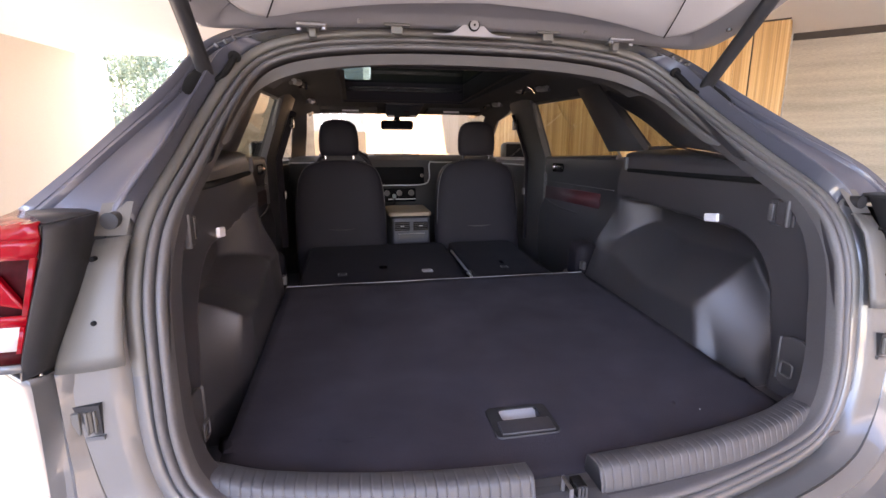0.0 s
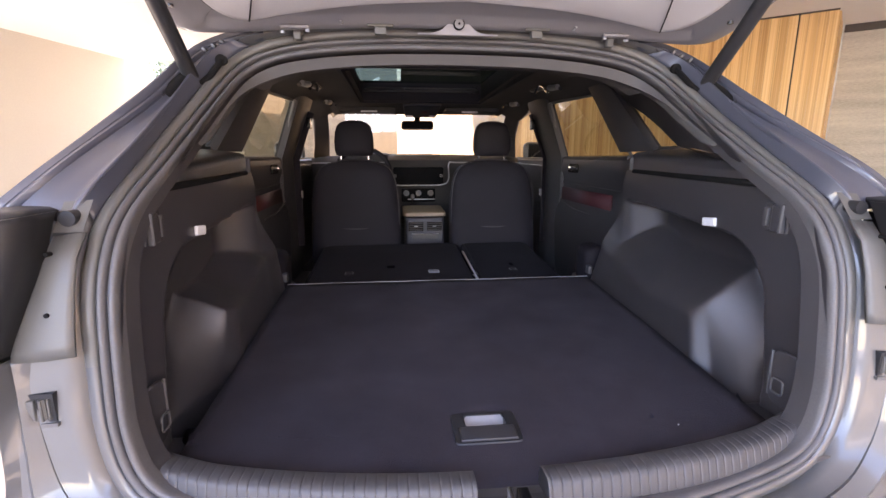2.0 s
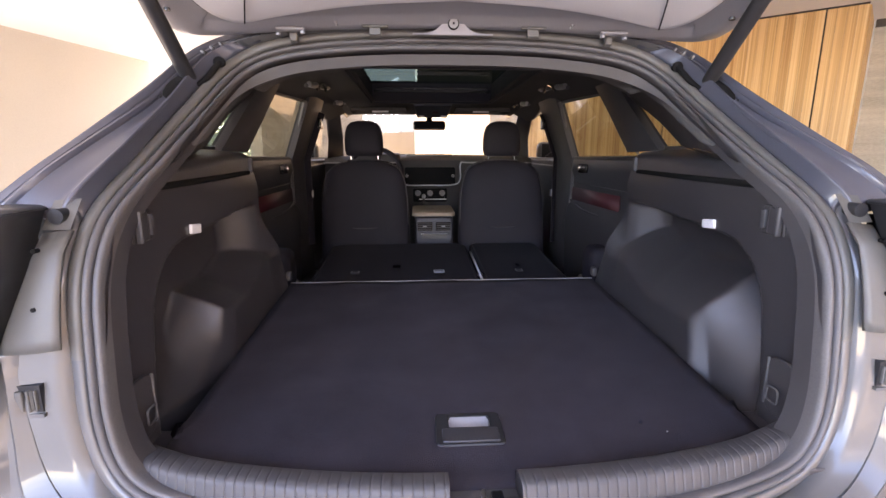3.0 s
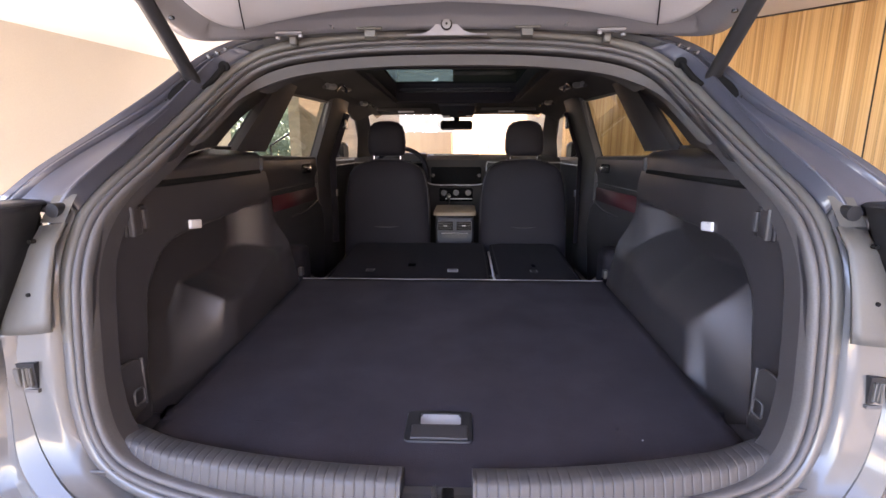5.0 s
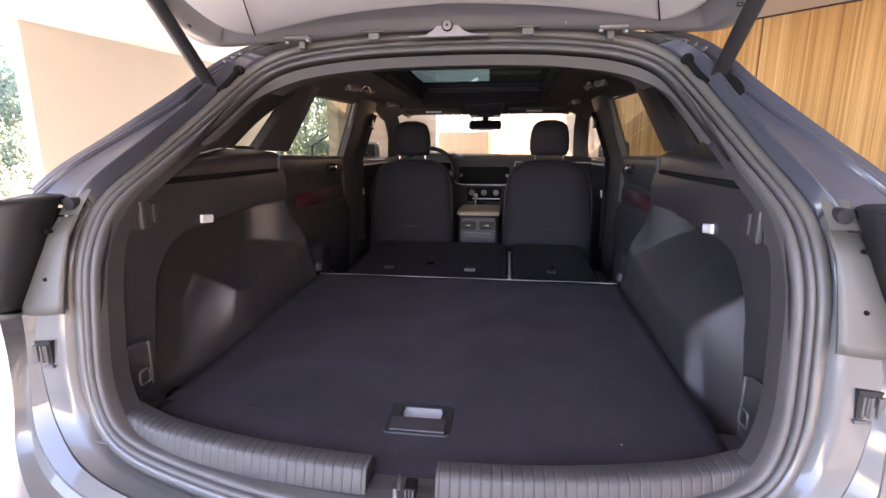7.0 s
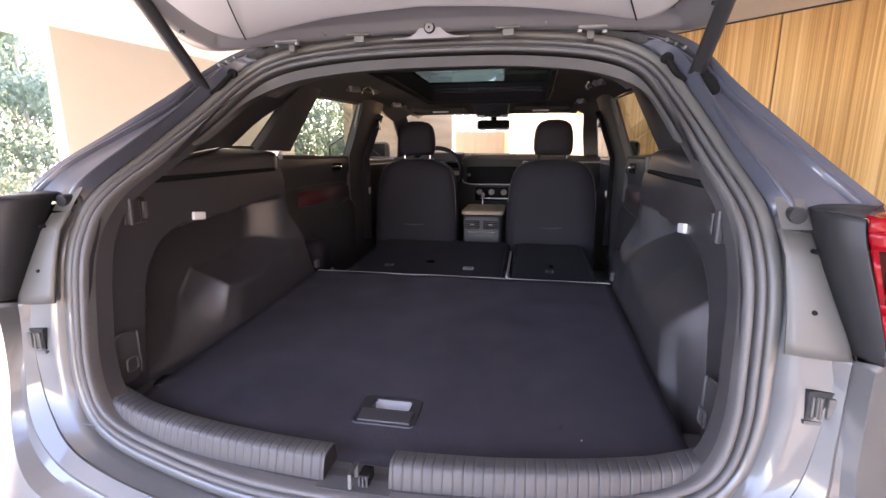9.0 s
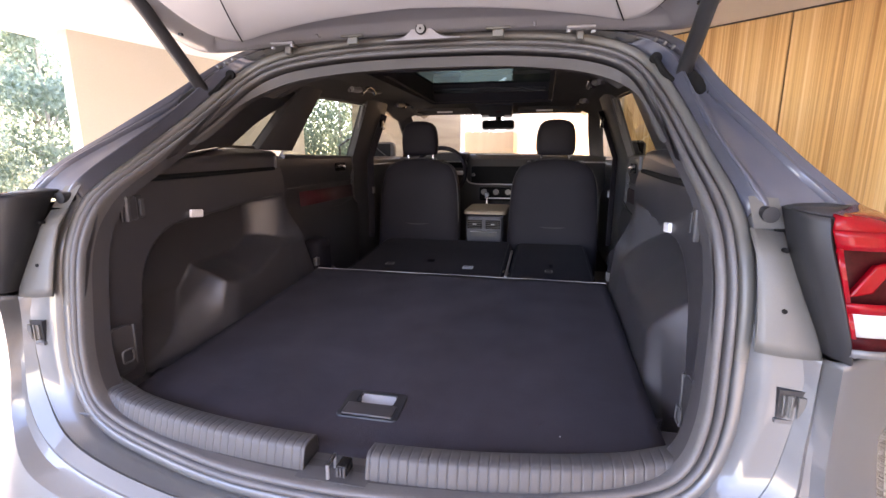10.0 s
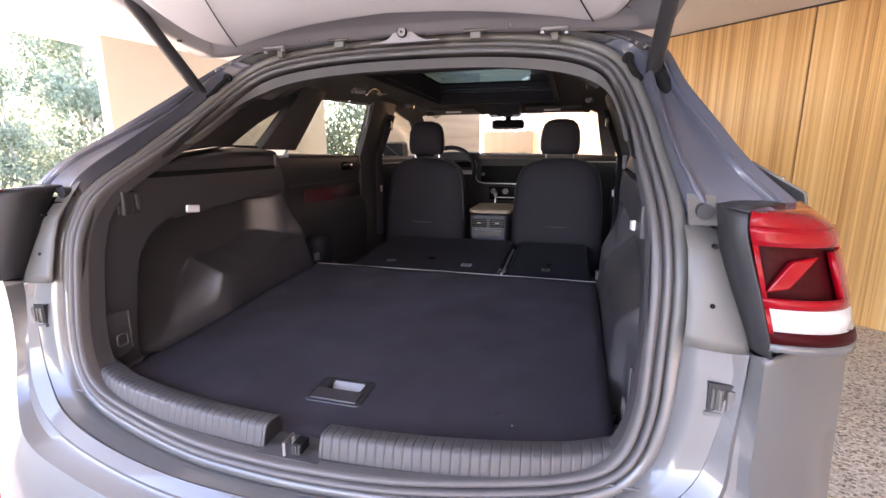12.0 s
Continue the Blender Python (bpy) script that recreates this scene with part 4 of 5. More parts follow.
for i, (A, B) in enumerate(zip(vv[:-1], vv[1:])):
    for k in range(len(A) - 1):
        xm = (A[k].co.x + A[k + 1].co.x) / 2
        if rows[i][0].y > .94 and rows[i + 1][0].y < 2.14 and abs(xm) < .36:
            continue
        bm.faces.new((A[k], A[k + 1], B[k + 1], B[k]))
for s in SIDES:
    part("corner_lining", skin([mirrored(c, s) for c in ([(.545, .46, 1.537), (.62, .74, 1.56), (.692, 1.02, 1.577)], [(.565, .50, 1.60), (.625, .76, 1.63), (.66, 1.04, 1.645)], [(.50, .56, 1.64), (.54, .80, 1.665), (.55, 1.06, 1.67)])]), M_HEADLINER, suv, smooth=70)
head = part("roof_lining", bm, M_HEADLINER, suv, "dark fabric roof lining", smooth=60)
# sunroof cassette and glass
for x, y, sx, sy in ((-.375, 1.54, .012, 1.19), (.375, 1.54, .012, 1.19), (0, .96, .76, .012), (0, 2.13, .76, .012)):
    part("sunroof_side", boxes(((x, y, 1.700), (sx, sy, .13))), M_LEATHER, head)
part("sunroof_frame", boxes(((0, 2.08, 1.70), (.70, .02, .014)), ((0, 2.045, 1.712), (.66, .012, .010))), M_BLACK, suv, "dark sunroof frame")
bm = bmesh.new()
bm.faces.new([bm.verts.new(p) for p in ((-.40, 1.08, 1.752), (.40, 1.08, 1.752), (.40, 2.46, 1.752), (-.40, 2.46, 1.752))])
gl = part("sunroof_glass", bm, glass("sunroof_tint", (.085, .14, .145)), suv, "tinted sunroof glass", smooth=0)
gl.visible_shadow = False
# overhead console, mirror, visors
oc = part("overhead_console", prism([Vector(p) for p in ((-.115, 2.20, 1.630), (.135, 2.20, 1.630), (.115, 2.42, 1.570), (-.095, 2.42, 1.570))], .05, (0, .25, .97)), M_GREYPL, suv, "grey overhead console with map lamps")
rounded(oc, .012, 3)
tilt = Matrix.Rotation(-math.atan2(.057, .22), 3, "X")
part("call_button", boxes(((.03, 2.31, 1.598), (.035, .022, .008), tilt)), M_RED, oc, "red call button")
for x in (-.065, .088):
    rounded(part("map_lamp", boxes(((x, 2.388, 1.577), (.045, .026, .008), tilt)), M_WHITEPL, oc), .002)
im = part("inside_mirror", slab(-.118, .118, 2.60, 2.665, 1.545, 0, .02, .02), M_BLACK, suv, "black inside mirror")
bmv = im.data
bmv.transform(Matrix.Translation((0, 2.63, 1.533)) @ Matrix.Rotation(radians(82), 4, "X") @ Matrix.Translation((0, -2.63, -1.545)))
part("mirror_pane", boxes(((.0, 2.604, 1.534), (.21, .002, .050))), M_SCREEN, im)
part("mirror_foot", tube([(0, 2.65, 1.55), (0, 2.66, 1.66)], .022, 10), M_BLACK, im)
for s in SIDES:
    vz = part("sun_visor", slab(min(s * .16, s * .52), max(s * .16, s * .52), 2.25, 2.42, 1.622, -.05, .016, .02), M_HEADLINER, suv, "dark sun visor", smooth=50)
    rounded(part("visor_label", boxes(((s * .33, 2.296, 1.604), (.105, .012, .016))), M_WHITEPL, vz, "white visor label"), .001)
bm = bmesh.new()
ws = [[Vector((x, y + .10 * (1 - (x / w) ** 2), z)) for x in [w * (k / 5 - 1) for k in range(11)]] for y, z, w in ((2.44, 1.62, .60), (2.80, 1.46, .66), (3.12, 1.29, .72))]
wsp = part("windscreen", skin(ws), M_GLASS, suv, "clear windscreen")
wsp.visible_shadow = False

# ---- front seats ----


def front_seat():
    st = part("front_seat", slab(-.24, .24, -.05, .48, .70, .02, .16, .08), M_LEATHER, suv, "black leatherette front seat", smooth=60)
    cs_ = []
    for z, w, y, d in ((.62, .250, -.07, .10), (.72, .256, -.05, .115), (.86, .258, -.02, .12), (.98, .255, .0, .12), (1.08, .248, .012, .115), (1.16, .237, .02, .11), (1.215, .222, .026, .10), (1.25, .198, .03, .09), (1.275, .160, .034, .075), (1.288, .11, .036, .06), (1.292, .03, .036, .045)):
        ring_ = []
        for k in range(40):
            a = 2 * math.pi * k / 40
            ca, sa = math.cos(a), math.sin(a)
            e = 2 / 4.5
            ring_.append(Vector((w * math.copysign(abs(ca) ** e, ca), y + d * .5 * math.copysign(abs(sa) ** e, sa) - .012 * (1 - ca * ca) * (1 if sa < 0 else 0), z)))
        cs_.append(ring_)
    bm_ = skin(cs_, closed=True)
    bk = part("backrest", bm_, M_LEATHER, st, "black seat backrest", smooth=60)
    part("back_pocket", tube(spline([(-.17, -.071, .915), (0, -.082, .905), (.17, -.071, .915)], 6), .005, 6), M_TRIM, bk, "seam of the map pocket")
    part("seat_piping", tube(spline([(-.250, -.045, .75), (-.246, -.045, 1.05), (-.222, -.028, 1.20), (-.160, -.006, 1.268), (0, .004, 1.29), (.160, -.006, 1.268), (.222, -.028, 1.20), (.246, -.045, 1.05), (.250, -.045, .75)], 6), .002, 6), M_TRIM, bk)
    hc = []
    for z, w, d in ((1.316, .085, .04), (1.322, .102, .07), (1.35, .110, .095), (1.40, .111, .10), (1.45, .106, .098), (1.485, .094, .088), (1.505, .072, .07), (1.515, .035, .04)):
        ring_ = []
        for k in range(32):
            a = 2 * math.pi * k / 32
            ca, sa = math.cos(a), math.sin(a)
            e = 2 / 3.2
            ring_.append(Vector((w * math.copysign(abs(ca) ** e, ca), .015 + d * .5 * math.copysign(abs(sa) ** e, sa), z)))
        hc.append(ring_)
    bm_ = skin(hc, closed=True)
    bmesh.ops.holes_fill(bm_, edges=bm_.edges)
    hr = part("headrest", bm_, M_LEATHER, st, "black headrest on steel posts", smooth=60)
    for x in (-.078, .078):
        part("headrest_post", tube([(x, .02, 1.27), (x, .018, 1.335)], .007, 10), M_CHROME, hr, "chrome post")
    part("post_collar", tube([(-.10, .018, 1.293), (.10, .018, 1.293)], .007, 8), M_TRIM, hr)
    return st


seat = front_seat()
seat.location = (.402, 1.90, 0)
copy_thing(seat, pose(-.402, 1.90, 0))

# ---- console and dashboard ----
con = part("centre_console", slab(-.116, .116, 1.88, 2.45, .955, .01, .40, .03), M_GREYPL, suv, "grey centre console with rear air vents", smooth=50)
part("armrest_lid", slab(-.130, .130, 1.90, 2.26, .982, .02, .020, .035), M_TAN, con, "tan padded armrest lid", smooth=60)
part("vent_panel", prism([Vector((a, 1.874, .875 + b)) for a, b in rrect(.206, .13, .02)], .012, (0, 1, 0)), M_GREYPL, con)
for s in SIDES:
    vt = part("air_vent", boxes(((s * .055, 1.869, .906), (.086, .008, .050))), M_BLACK, con, "black rear air vent")
    for k in range(4):
        part("vent_slat", boxes(((s * .055, 1.863, .889 + .0115 * k), (.080, .006, .003), Matrix.Rotation(.5, 3, "X"))), M_TRIM, vt)
    part("vent_tab", boxes(((s * .055, 1.860, .908), (.022, .006, .005))), M_SILVER, vt)
cs_panel = part("climate_switches", boxes(((0, 1.868, .845), (.15, .006, .028))), M_TRIM, con)
part("switch_trim", tube([(-.08, 1.865, .862), (.08, 1.865, .862)], .0025, 6), M_SILVER, cs_panel)

cs = []
for y, z in ((3.12, 1.295), (2.98, 1.326), (2.80, 1.325), (2.66, 1.31), (2.60, 1.285), (2.615, 1.20), (2.66, 1.10), (2.68, .95), (2.72, .60)):
    cs.append([Vector((x, y + .06 * (x / .8) ** 2, z - .02 * (abs(x) / .8) ** 3)) for x in [lerp(-.80, .80, k / 24) for k in range(25)]])
dash = part("dashboard", skin(cs), M_TRIM2, suv, "dark dashboard with a silver trim line", smooth=50)
part("defrost_slot", boxes(((-.06, 2.84, 1.327), (.36, .035, .006))), M_BLACK, dash, "defroster slot")
part("top_speaker", boxes(((0, 2.72, 1.322), (.34, .05, .010))), M_BLACK, dash)
scp = part("infotainment_screen", prism([Vector((a, 2.578, 1.170 + b)) for a, b in rrect(.37, .13, .015)], .02, (0, 1, 0)), M_SCREEN, dash, "dark infotainment screen")
for x in (-.17, .17):
    part("knob", disc((x, 2.572, 1.172), .012, .02, "y", 16), M_TRIM, scp)
part("trim_line", tube(spline([(-.78, 2.62, 1.265), (-.30, 2.575, 1.268), (-.225, 2.57, 1.262), (-.222, 2.57, 1.15), (-.175, 2.57, 1.108), (0, 2.575, 1.104), (.175, 2.57, 1.108), (.222, 2.57, 1.15), (.225, 2.57, 1.262), (.30, 2.575, 1.268), (.78, 2.62, 1.265)], 8), .005, 8), M_SILVER, dash, "silver dashboard trim line")
cl = part("climate_panel", prism([Vector((a, 2.60, 1.03 + b)) for a, b in rrect(.25, .10, .012)], .02, (0, 1, 0)), M_SCREEN, dash, "climate control panel")
for x in (-.09, 0, .09):
    part("climate_knob", disc((x, 2.592, 1.045), .020, .022, "y", 20), M_TRIM, cl)
    part("knob_ring", disc((x, 2.588, 1.045), .0215, .010, "y", 20, .019), M_SILL, cl)
part("shelf_strip", boxes(((0.02, 2.585, 1.0), (.20, .01, .006))), M_SILVER, dash)
gs = part("gear_lever", tube([(-.05, 2.42, .93), (-.05, 2.44, 1.03)], .008, 10), M_CHROME, con, "chrome gear lever")
rounded(part("lever_knob", boxes(((-.05, 2.44, 1.035), (.026, .034, .030))), M_SILVER, gs), .011, 3)
for x in (-.52, .52):
    part("side_vent", boxes(((x, 2.588, 1.225), (.13, .01, .05))), M_BLACK, dash)
part("instrument_hood", slab(-.56, -.22, 2.50, 2.75, 1.325, .05, .05, .05), M_TRIM2, dash, smooth=60)
part("instrument_cluster", boxes(((-.39, 2.60, 1.265), (.28, .01, .085))), M_SCREEN, dash, "dark instrument cluster")
# steering wheel, tilted
wm = Matrix.Translation((-.39, 2.40, 1.192)) @ Matrix.Rotation(radians(68), 4, "X")
sw = part("steering_wheel", tube([wm @ Vector((.188 * math.cos(2 * math.pi * k / 40), .188 * math.sin(2 * math.pi * k / 40), 0)) for k in range(40)], .016, 10, closed=True), M_LEATHER, suv, "black leather steering wheel")
hub = slab(-.085, .085, -.07, .06, 0, 0, .05, .05)
bmesh.ops.transform(hub, matrix=wm, verts=hub.verts)
part("wheel_hub", hub, M_TRIM, sw)
for a in (0, 180, 270):
    d_ = Vector((math.cos(radians(a)), math.sin(radians(a)), 0))
    part("wheel_spoke", tube([wm @ (d_ * .06), wm @ (d_ * .18)], .02, 8, flat=.4), M_SILVER if a != 270 else M_TRIM, sw)
part("column", tube([(-.39, 2.43, 1.15), (-.39, 2.66, 1.10)], .05, 12), M_TRIM, sw)
# ---- outer body, seen past the windows only ----
for s in SIDES:
    bm = skin([[Vector((s * x, y, z)) for y in (.20, .9, 1.8, 2.8, 3.3)] for x, z in ((.83, 1.30), (.93, 1.24), (.975, 1.05), (.985, .8), (.96, .45), (.90, .30))])
    solid(part("body_side", bm, M_PAINT, suv, "grey body side with doors"), .006, 0)
    bm = skin([[Vector((s * x, y, z - .1 * max(0, (y - 3.2) / 1.4))) for y in (3.3, 3.8, 4.3, 4.6)] for x, z in ((.78, 1.20), (.90, 1.14), (.95, .9), (.93, .45), (.88, .30))])
    solid(part("front_wing", bm, M_PAINT, suv), .006, 0)
    for y in (.72, 3.68):
        wh = part("wheel", disc((s * .86, y, .37), .37, .22, "x", 40, .25), M_TYRE, suv, "road wheel with a silver rim")
        part("rim", disc((s * .90, y, .37), .25, .05, "x", 32, .20), M_SILVER, wh)
        for k in range(5):
            a = radians(72 * k)
            part("spoke", tube([(s * .90, y, .37), (s * .91, y + .22 * math.cos(a), .37 + .22 * math.sin(a))], .025, 8), M_SILVER, wh)
bm = skin([[Vector((x, y + .12 * (1 - (x / .8) ** 2), z - .03 * (x / .8) ** 2)) for x in [lerp(-.80, .80, k / 12) for k in range(13)]] for y, z in ((3.08, 1.24), (3.5, 1.22), (4.0, 1.17), (4.4, 1.08), (4.62, .95), (4.68, .6), (4.6, .32))])
solid(part("bonnet", bm, M_PAINT, suv, "grey bonnet and front"), .006, 0)
part("underbody", boxes(((0, 2.2, .34), (1.7, 4.6, .06))), M_BLACK, suv)

# ---- the place round the car ----
M_CONC = material("board_marked_concrete", (0.47, 0.44, 0.365), 0.85, 0, 0.36, 1.4, 60, 0.35, stretch=(.7, .7, 9), dist=.004)
M_WALL = material("pale_rendered_wall", (0.50, 0.47, 0.40), 0.85, 0, 0.05, 1.5, 90, 0.2)
M_SAND = material("sand_rendered_wall", (0.27, 0.24, 0.185), 0.85, 0, 0.06, 1.5, 90, 0.2)
M_CEIL = material("white_soffit", (0.76, 0.74, 0.71), 0.9, 0, 0.03, 1.2, 120, 0.08)
M_SHADOWGAP = material("dark_shadow_gap", (0.08, 0.07, 0.06), 0.9, 0, 0.1, 4, 60, 0.1)
M_WOODBOX = material("plain_oak_panel", (0.60, 0.43, 0.26), 0.5, 0, 0.12, 2, 60, 0.1, stretch=(8, 8, .5))
M_WHITE = material("white_paint", (0.8, 0.8, 0.78), 0.6, 0, 0.04, 3, 100, 0.05)


def wood_material(name, tones):
    """Veneer boards: vertical streaks at three widths, warm, with a satin varnish; each board has its own tone."""
    m = bpy.data.materials.new(name)
    m.use_nodes = True
    nt = m.node_tree
    N, L = nt.nodes, nt.links
    b = N["Principled BSDF"]
    co = N.new("ShaderNodeTexCoord")
    info = N.new("ShaderNodeObjectInfo")
    off = N.new("ShaderNodeVectorMath")
    off.operation = "ADD"
    rs = N.new("ShaderNodeMath")
    rs.operation = "MULTIPLY"
    rs.inputs[1].default_value = 40
    L.new(info.outputs["Random"], rs.inputs[0])
    L.new(co.outputs["Object"], off.inputs[0])
    L.new(rs.outputs[0], off.inputs[1])
    facs = []
    for sc_, st in ((1.0, (48, 48, .28)), (1.0, (170, 170, .5)), (1.0, (3, 3, .6))):
        mp = N.new("ShaderNodeMapping")
        mp.inputs["Scale"].default_value = st
        n = N.new("ShaderNodeTexNoise")
        n.inputs["Scale"].default_value = sc_
        n.inputs["Detail"].default_value = 4
        L.new(off.outputs[0], mp.inputs["Vector"])
        L.new(mp.outputs[0], n.inputs["Vector"])
        facs.append(n.outputs["Fac"])
    a1 = N.new("ShaderNodeMath")
    a1.operation = "MULTIPLY_ADD"
    a1.inputs[1].default_value = .50
    L.new(facs[0], a1.inputs[0])
    a2 = N.new("ShaderNodeMath")
    a2.operation = "MULTIPLY"
    a2.inputs[1].default_value = .38
    L.new(facs[1], a2.inputs[0])
    L.new(a2.outputs[0], a1.inputs[2])
    a3 = N.new("ShaderNodeMath")
    a3.operation = "MULTIPLY_ADD"
    a3.inputs[1].default_value = .16
    L.new(info.outputs["Random"], a3.inputs[0])
    L.new(a1.outputs[0], a3.inputs[2])
    ramp = N.new("ShaderNodeValToRGB")
    ramp.color_ramp.elements[0].position = .36
    ramp.color_ramp.elements[0].color = (*tones[0], 1)
    ramp.color_ramp.elements[1].position = .76
    ramp.color_ramp.elements[1].color = (*tones[2], 1)
    e = ramp.color_ramp.elements.new(.55)
    e.color = (*tones[1], 1)
    L.new(a3.outputs[0], ramp.inputs[0])
    L.new(ramp.outputs[0], b.inputs["Base Color"])
    b.inputs["Roughness"].default_value = .42
    bp = N.new("ShaderNodeBump")
    bp.inputs["Strength"].default_value = .12
    bp.inputs["Distance"].default_value = .003
    L.new(facs[1], bp.inputs["Height"])
    L.new(bp.outputs[0], b.inputs["Normal"])
    return m


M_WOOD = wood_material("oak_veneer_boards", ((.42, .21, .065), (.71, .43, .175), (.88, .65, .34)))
# paler, greyer board tones stand in for wood washed out by sun
M_SUNLITWOOD = wood_material("sunlit_tone_boards", ((.34, .25, .15), (.42, .32, .21), (.50, .40, .28)))


def ground_material():
    """Exposed aggregate: small pale and brown stones in a sandy binder."""
    m = bpy.data.materials.new("exposed_aggregate")
    m.use_nodes = True
    nt = m.node_tree
    N, L = nt.nodes, nt.links
    b = N["Principled BSDF"]
    co = N.new("ShaderNodeTexCoord")
    v = N.new("ShaderNodeTexVoronoi")
    v.inputs["Scale"].default_value = 95
    n = N.new("ShaderNodeTexNoise")
    n.inputs["Scale"].default_value = 1.3
    n.inputs["Detail"].default_value = 6
    L.new(co.outputs["Object"], v.inputs["Vector"])
    L.new(co.outputs["Object"], n.inputs["Vector"])
    sep = N.new("ShaderNodeSeparateColor")
    L.new(v.outputs["Color"], sep.inputs[0])
    ramp = N.new("ShaderNodeValToRGB")
    ramp.color_ramp.elements[0].color = (.16, .14, .11, 1)
    ramp.color_ramp.elements[1].color = (.80, .765, .69, 1)
    e = ramp.color_ramp.elements.new(.35)
    e.color = (.52, .48, .41, 1)
    L.new(sep.outputs[0], ramp.inputs[0])
    mx = N.new("ShaderNodeVectorMath")
    mx.operation = "SCALE"
    mr = N.new("ShaderNodeMapRange")
    mr.inputs["To Min"].default_value = .7
    mr.inputs["To Max"].default_value = 1.25
    L.new(n.outputs["Fac"], mr.inputs["Value"])
    L.new(ramp.outputs[0], mx.inputs[0])
    L.new(mr.outputs[0], mx.inputs["Scale"])
    L.new(mx.outputs[0], b.inputs["Base Color"])
    b.inputs["Roughness"].default_value = .85
    bp = N.new("ShaderNodeBump")
    bp.inputs["Strength"].default_value = .6
    bp.inputs["Distance"].default_value = .006
    L.new(v.outputs["Distance"], bp.inputs["Height"])
    L.new(bp.outputs[0], b.inputs["Normal"])
    return m


def structure(name, bm, mat_, label, category="wall", smooth=0):
    ob = part(name, bm, mat_, None, "", smooth)
    return tagged(ob, label, category, "", "structure")


bm = bmesh.new()
bm.faces.new([bm.verts.new(p) for p in ((-400, -400, 0), (400, -400, 0), (400, 400, 0), (-400, 400, 0))])
GROUND = ground_material()
structure("ground", bm, GROUND, "sandy exposed aggregate paving", "ground")

# unseen asphalt added behind the car, its grey set for the bounce light
M_ASPHALT = material("grey_bounce_asphalt", (0.15, 0.148, 0.146), 0.85, 0, 0.25, .8, 140, 0.5, dist=.004)
structure("road", boxes(((-19.4, -20.25, .004), (41.0, 39.5, .008))), M_ASPHALT, "unseen grey asphalt added behind the carport", "road")

M_SOIL = material("dry_grassy_soil", (0.135, 0.125, 0.075), 0.95, 0, 0.4, .7, 40, 0.6, dist=.01)
structure("ground_meadow", boxes(((-32.2, 19.2, .003), (55.4, 39.4, .006))), M_SOIL, "dry grassy soil beyond the carport", "ground")


def wall(name, a, b, z0, z1, t, mat_, label, side=1):
    """An upright wall from a to b in the plan, t thick away from its seen face."""
    a, b = Vector((a[0], a[1], 0)), Vector((b[0], b[1], 0))
    d = (b - a).normalized()
    n = Vector((-d.y, d.x, 0)) * side
    o = [a, b, b + n * t, a + n * t]
    return structure(name, prism([p + Vector((0, 0, z0)) for p in o], z1 - z0, (0, 0, 1)), mat_, label)


CEIL, STEP = 2.378, .095
# the oak-clad block stands on a raised strip, in front of the concrete wall; past it sunlight is put into the boards'
# pale tone
W0, W1, W2, W3 = Vector((3.12, 2.51, 0)), Vector((1.12, 4.189, 0)), Vector((1.46, 5.37, 0)), Vector((-.09, 7.83, 0))
WE = Vector((3.60, 2.96, 0))
wd = (W1 - W0).normalized()
wn = Vector((-wd.y, wd.x, 0)) * (1 if -wd.y < 0 else -1)


def clad_wall(name, a, b, t, label, z1=CEIL):
    """The core of a clad wall, just behind its boards; a to b runs with the seen side on the left hand of its back."""
    d = (b - a).normalized()
    n = Vector((-d.y, d.x, 0))
    core = wall(name, a - n * .012, b - n * .012, 0, z1, t, M_SHADOWGAP, label, -1)
    return core, d, n


wood, _, _ = clad_wall("wall_wood", W0, W1, .25, "wall block clad in vertical oak boards")
wood_end, _, _ = clad_wall("wall_wood_end", WE, W0, .10, "end of the oak-clad wall block")
sunlit_side, _, _ = clad_wall("wall_ash_side", W1, W2, .15, "return wall clad in boards with sunlight in their pale tone")
sunlit_far, _, _ = clad_wall("wall_ash_far", W2, W3, .25, "far wall clad in boards with sunlight in their pale tone")
CW = Vector((3.60, 2.93, 0))
cw_end = CW - wd * 4.1
wall("wall_concrete", CW[:2], cw_end[:2], 0, CEIL, .3, M_CONC, "board-marked concrete wall", 1)
structure("pavement", prism([(1.2, -3.2, 0), (6.7, -3.2, 0), (6.7, .4, 0), (CW.x + .2, CW.y, 0), (W1.x + .2, W1.y, 0), (1.2, W1.y, 0)], STEP, (0, 0, 1)), GROUND, "raised strip of exposed aggregate paving", "pavement")
wall("wall_pier", (-3.72, 2.60), (-3.06, 5.40), 0, CEIL, .15, M_WALL, "pale rendered wall pier", 1)
wall("wall_front", (-1.75, 4.35), (-.82, 5.70), 0, 3.6, .20, M_CONC, "concrete wall with board marks", 1)
# unseen wall added at the left rear to cut sky and sunlit ground
wall("wall_light_block", (-6.3, -10.6), (-6.3, -1.6), 0, 3.1, .3, M_CONC, "unseen concrete wall added to cut light from the left rear", 1)
# unseen pale wall added for bounce light and reflections in the paint
wall("wall_bounce_behind", (10.0, -10.0), (.5, -10.5), 0, 5.2, .3, M_WALL, "unseen pale wall added behind for bounce and reflections", 1)
# soffit over the car; side wall and its soffit are unseen, shaping the light
wall("wall_bounce_side", (6.7, .35), (6.7, -9.0), 0, 4.5, .3, M_WOODBOX, "unseen oak-toned wall added at the right for warm bounce", 1)
structure("ceiling_block_side", boxes(((4.85, -5.6, CEIL + .15), (3.7, 6.796, .3))), M_CEIL, "unseen soffit added at the right rear to block sky", "ceiling")
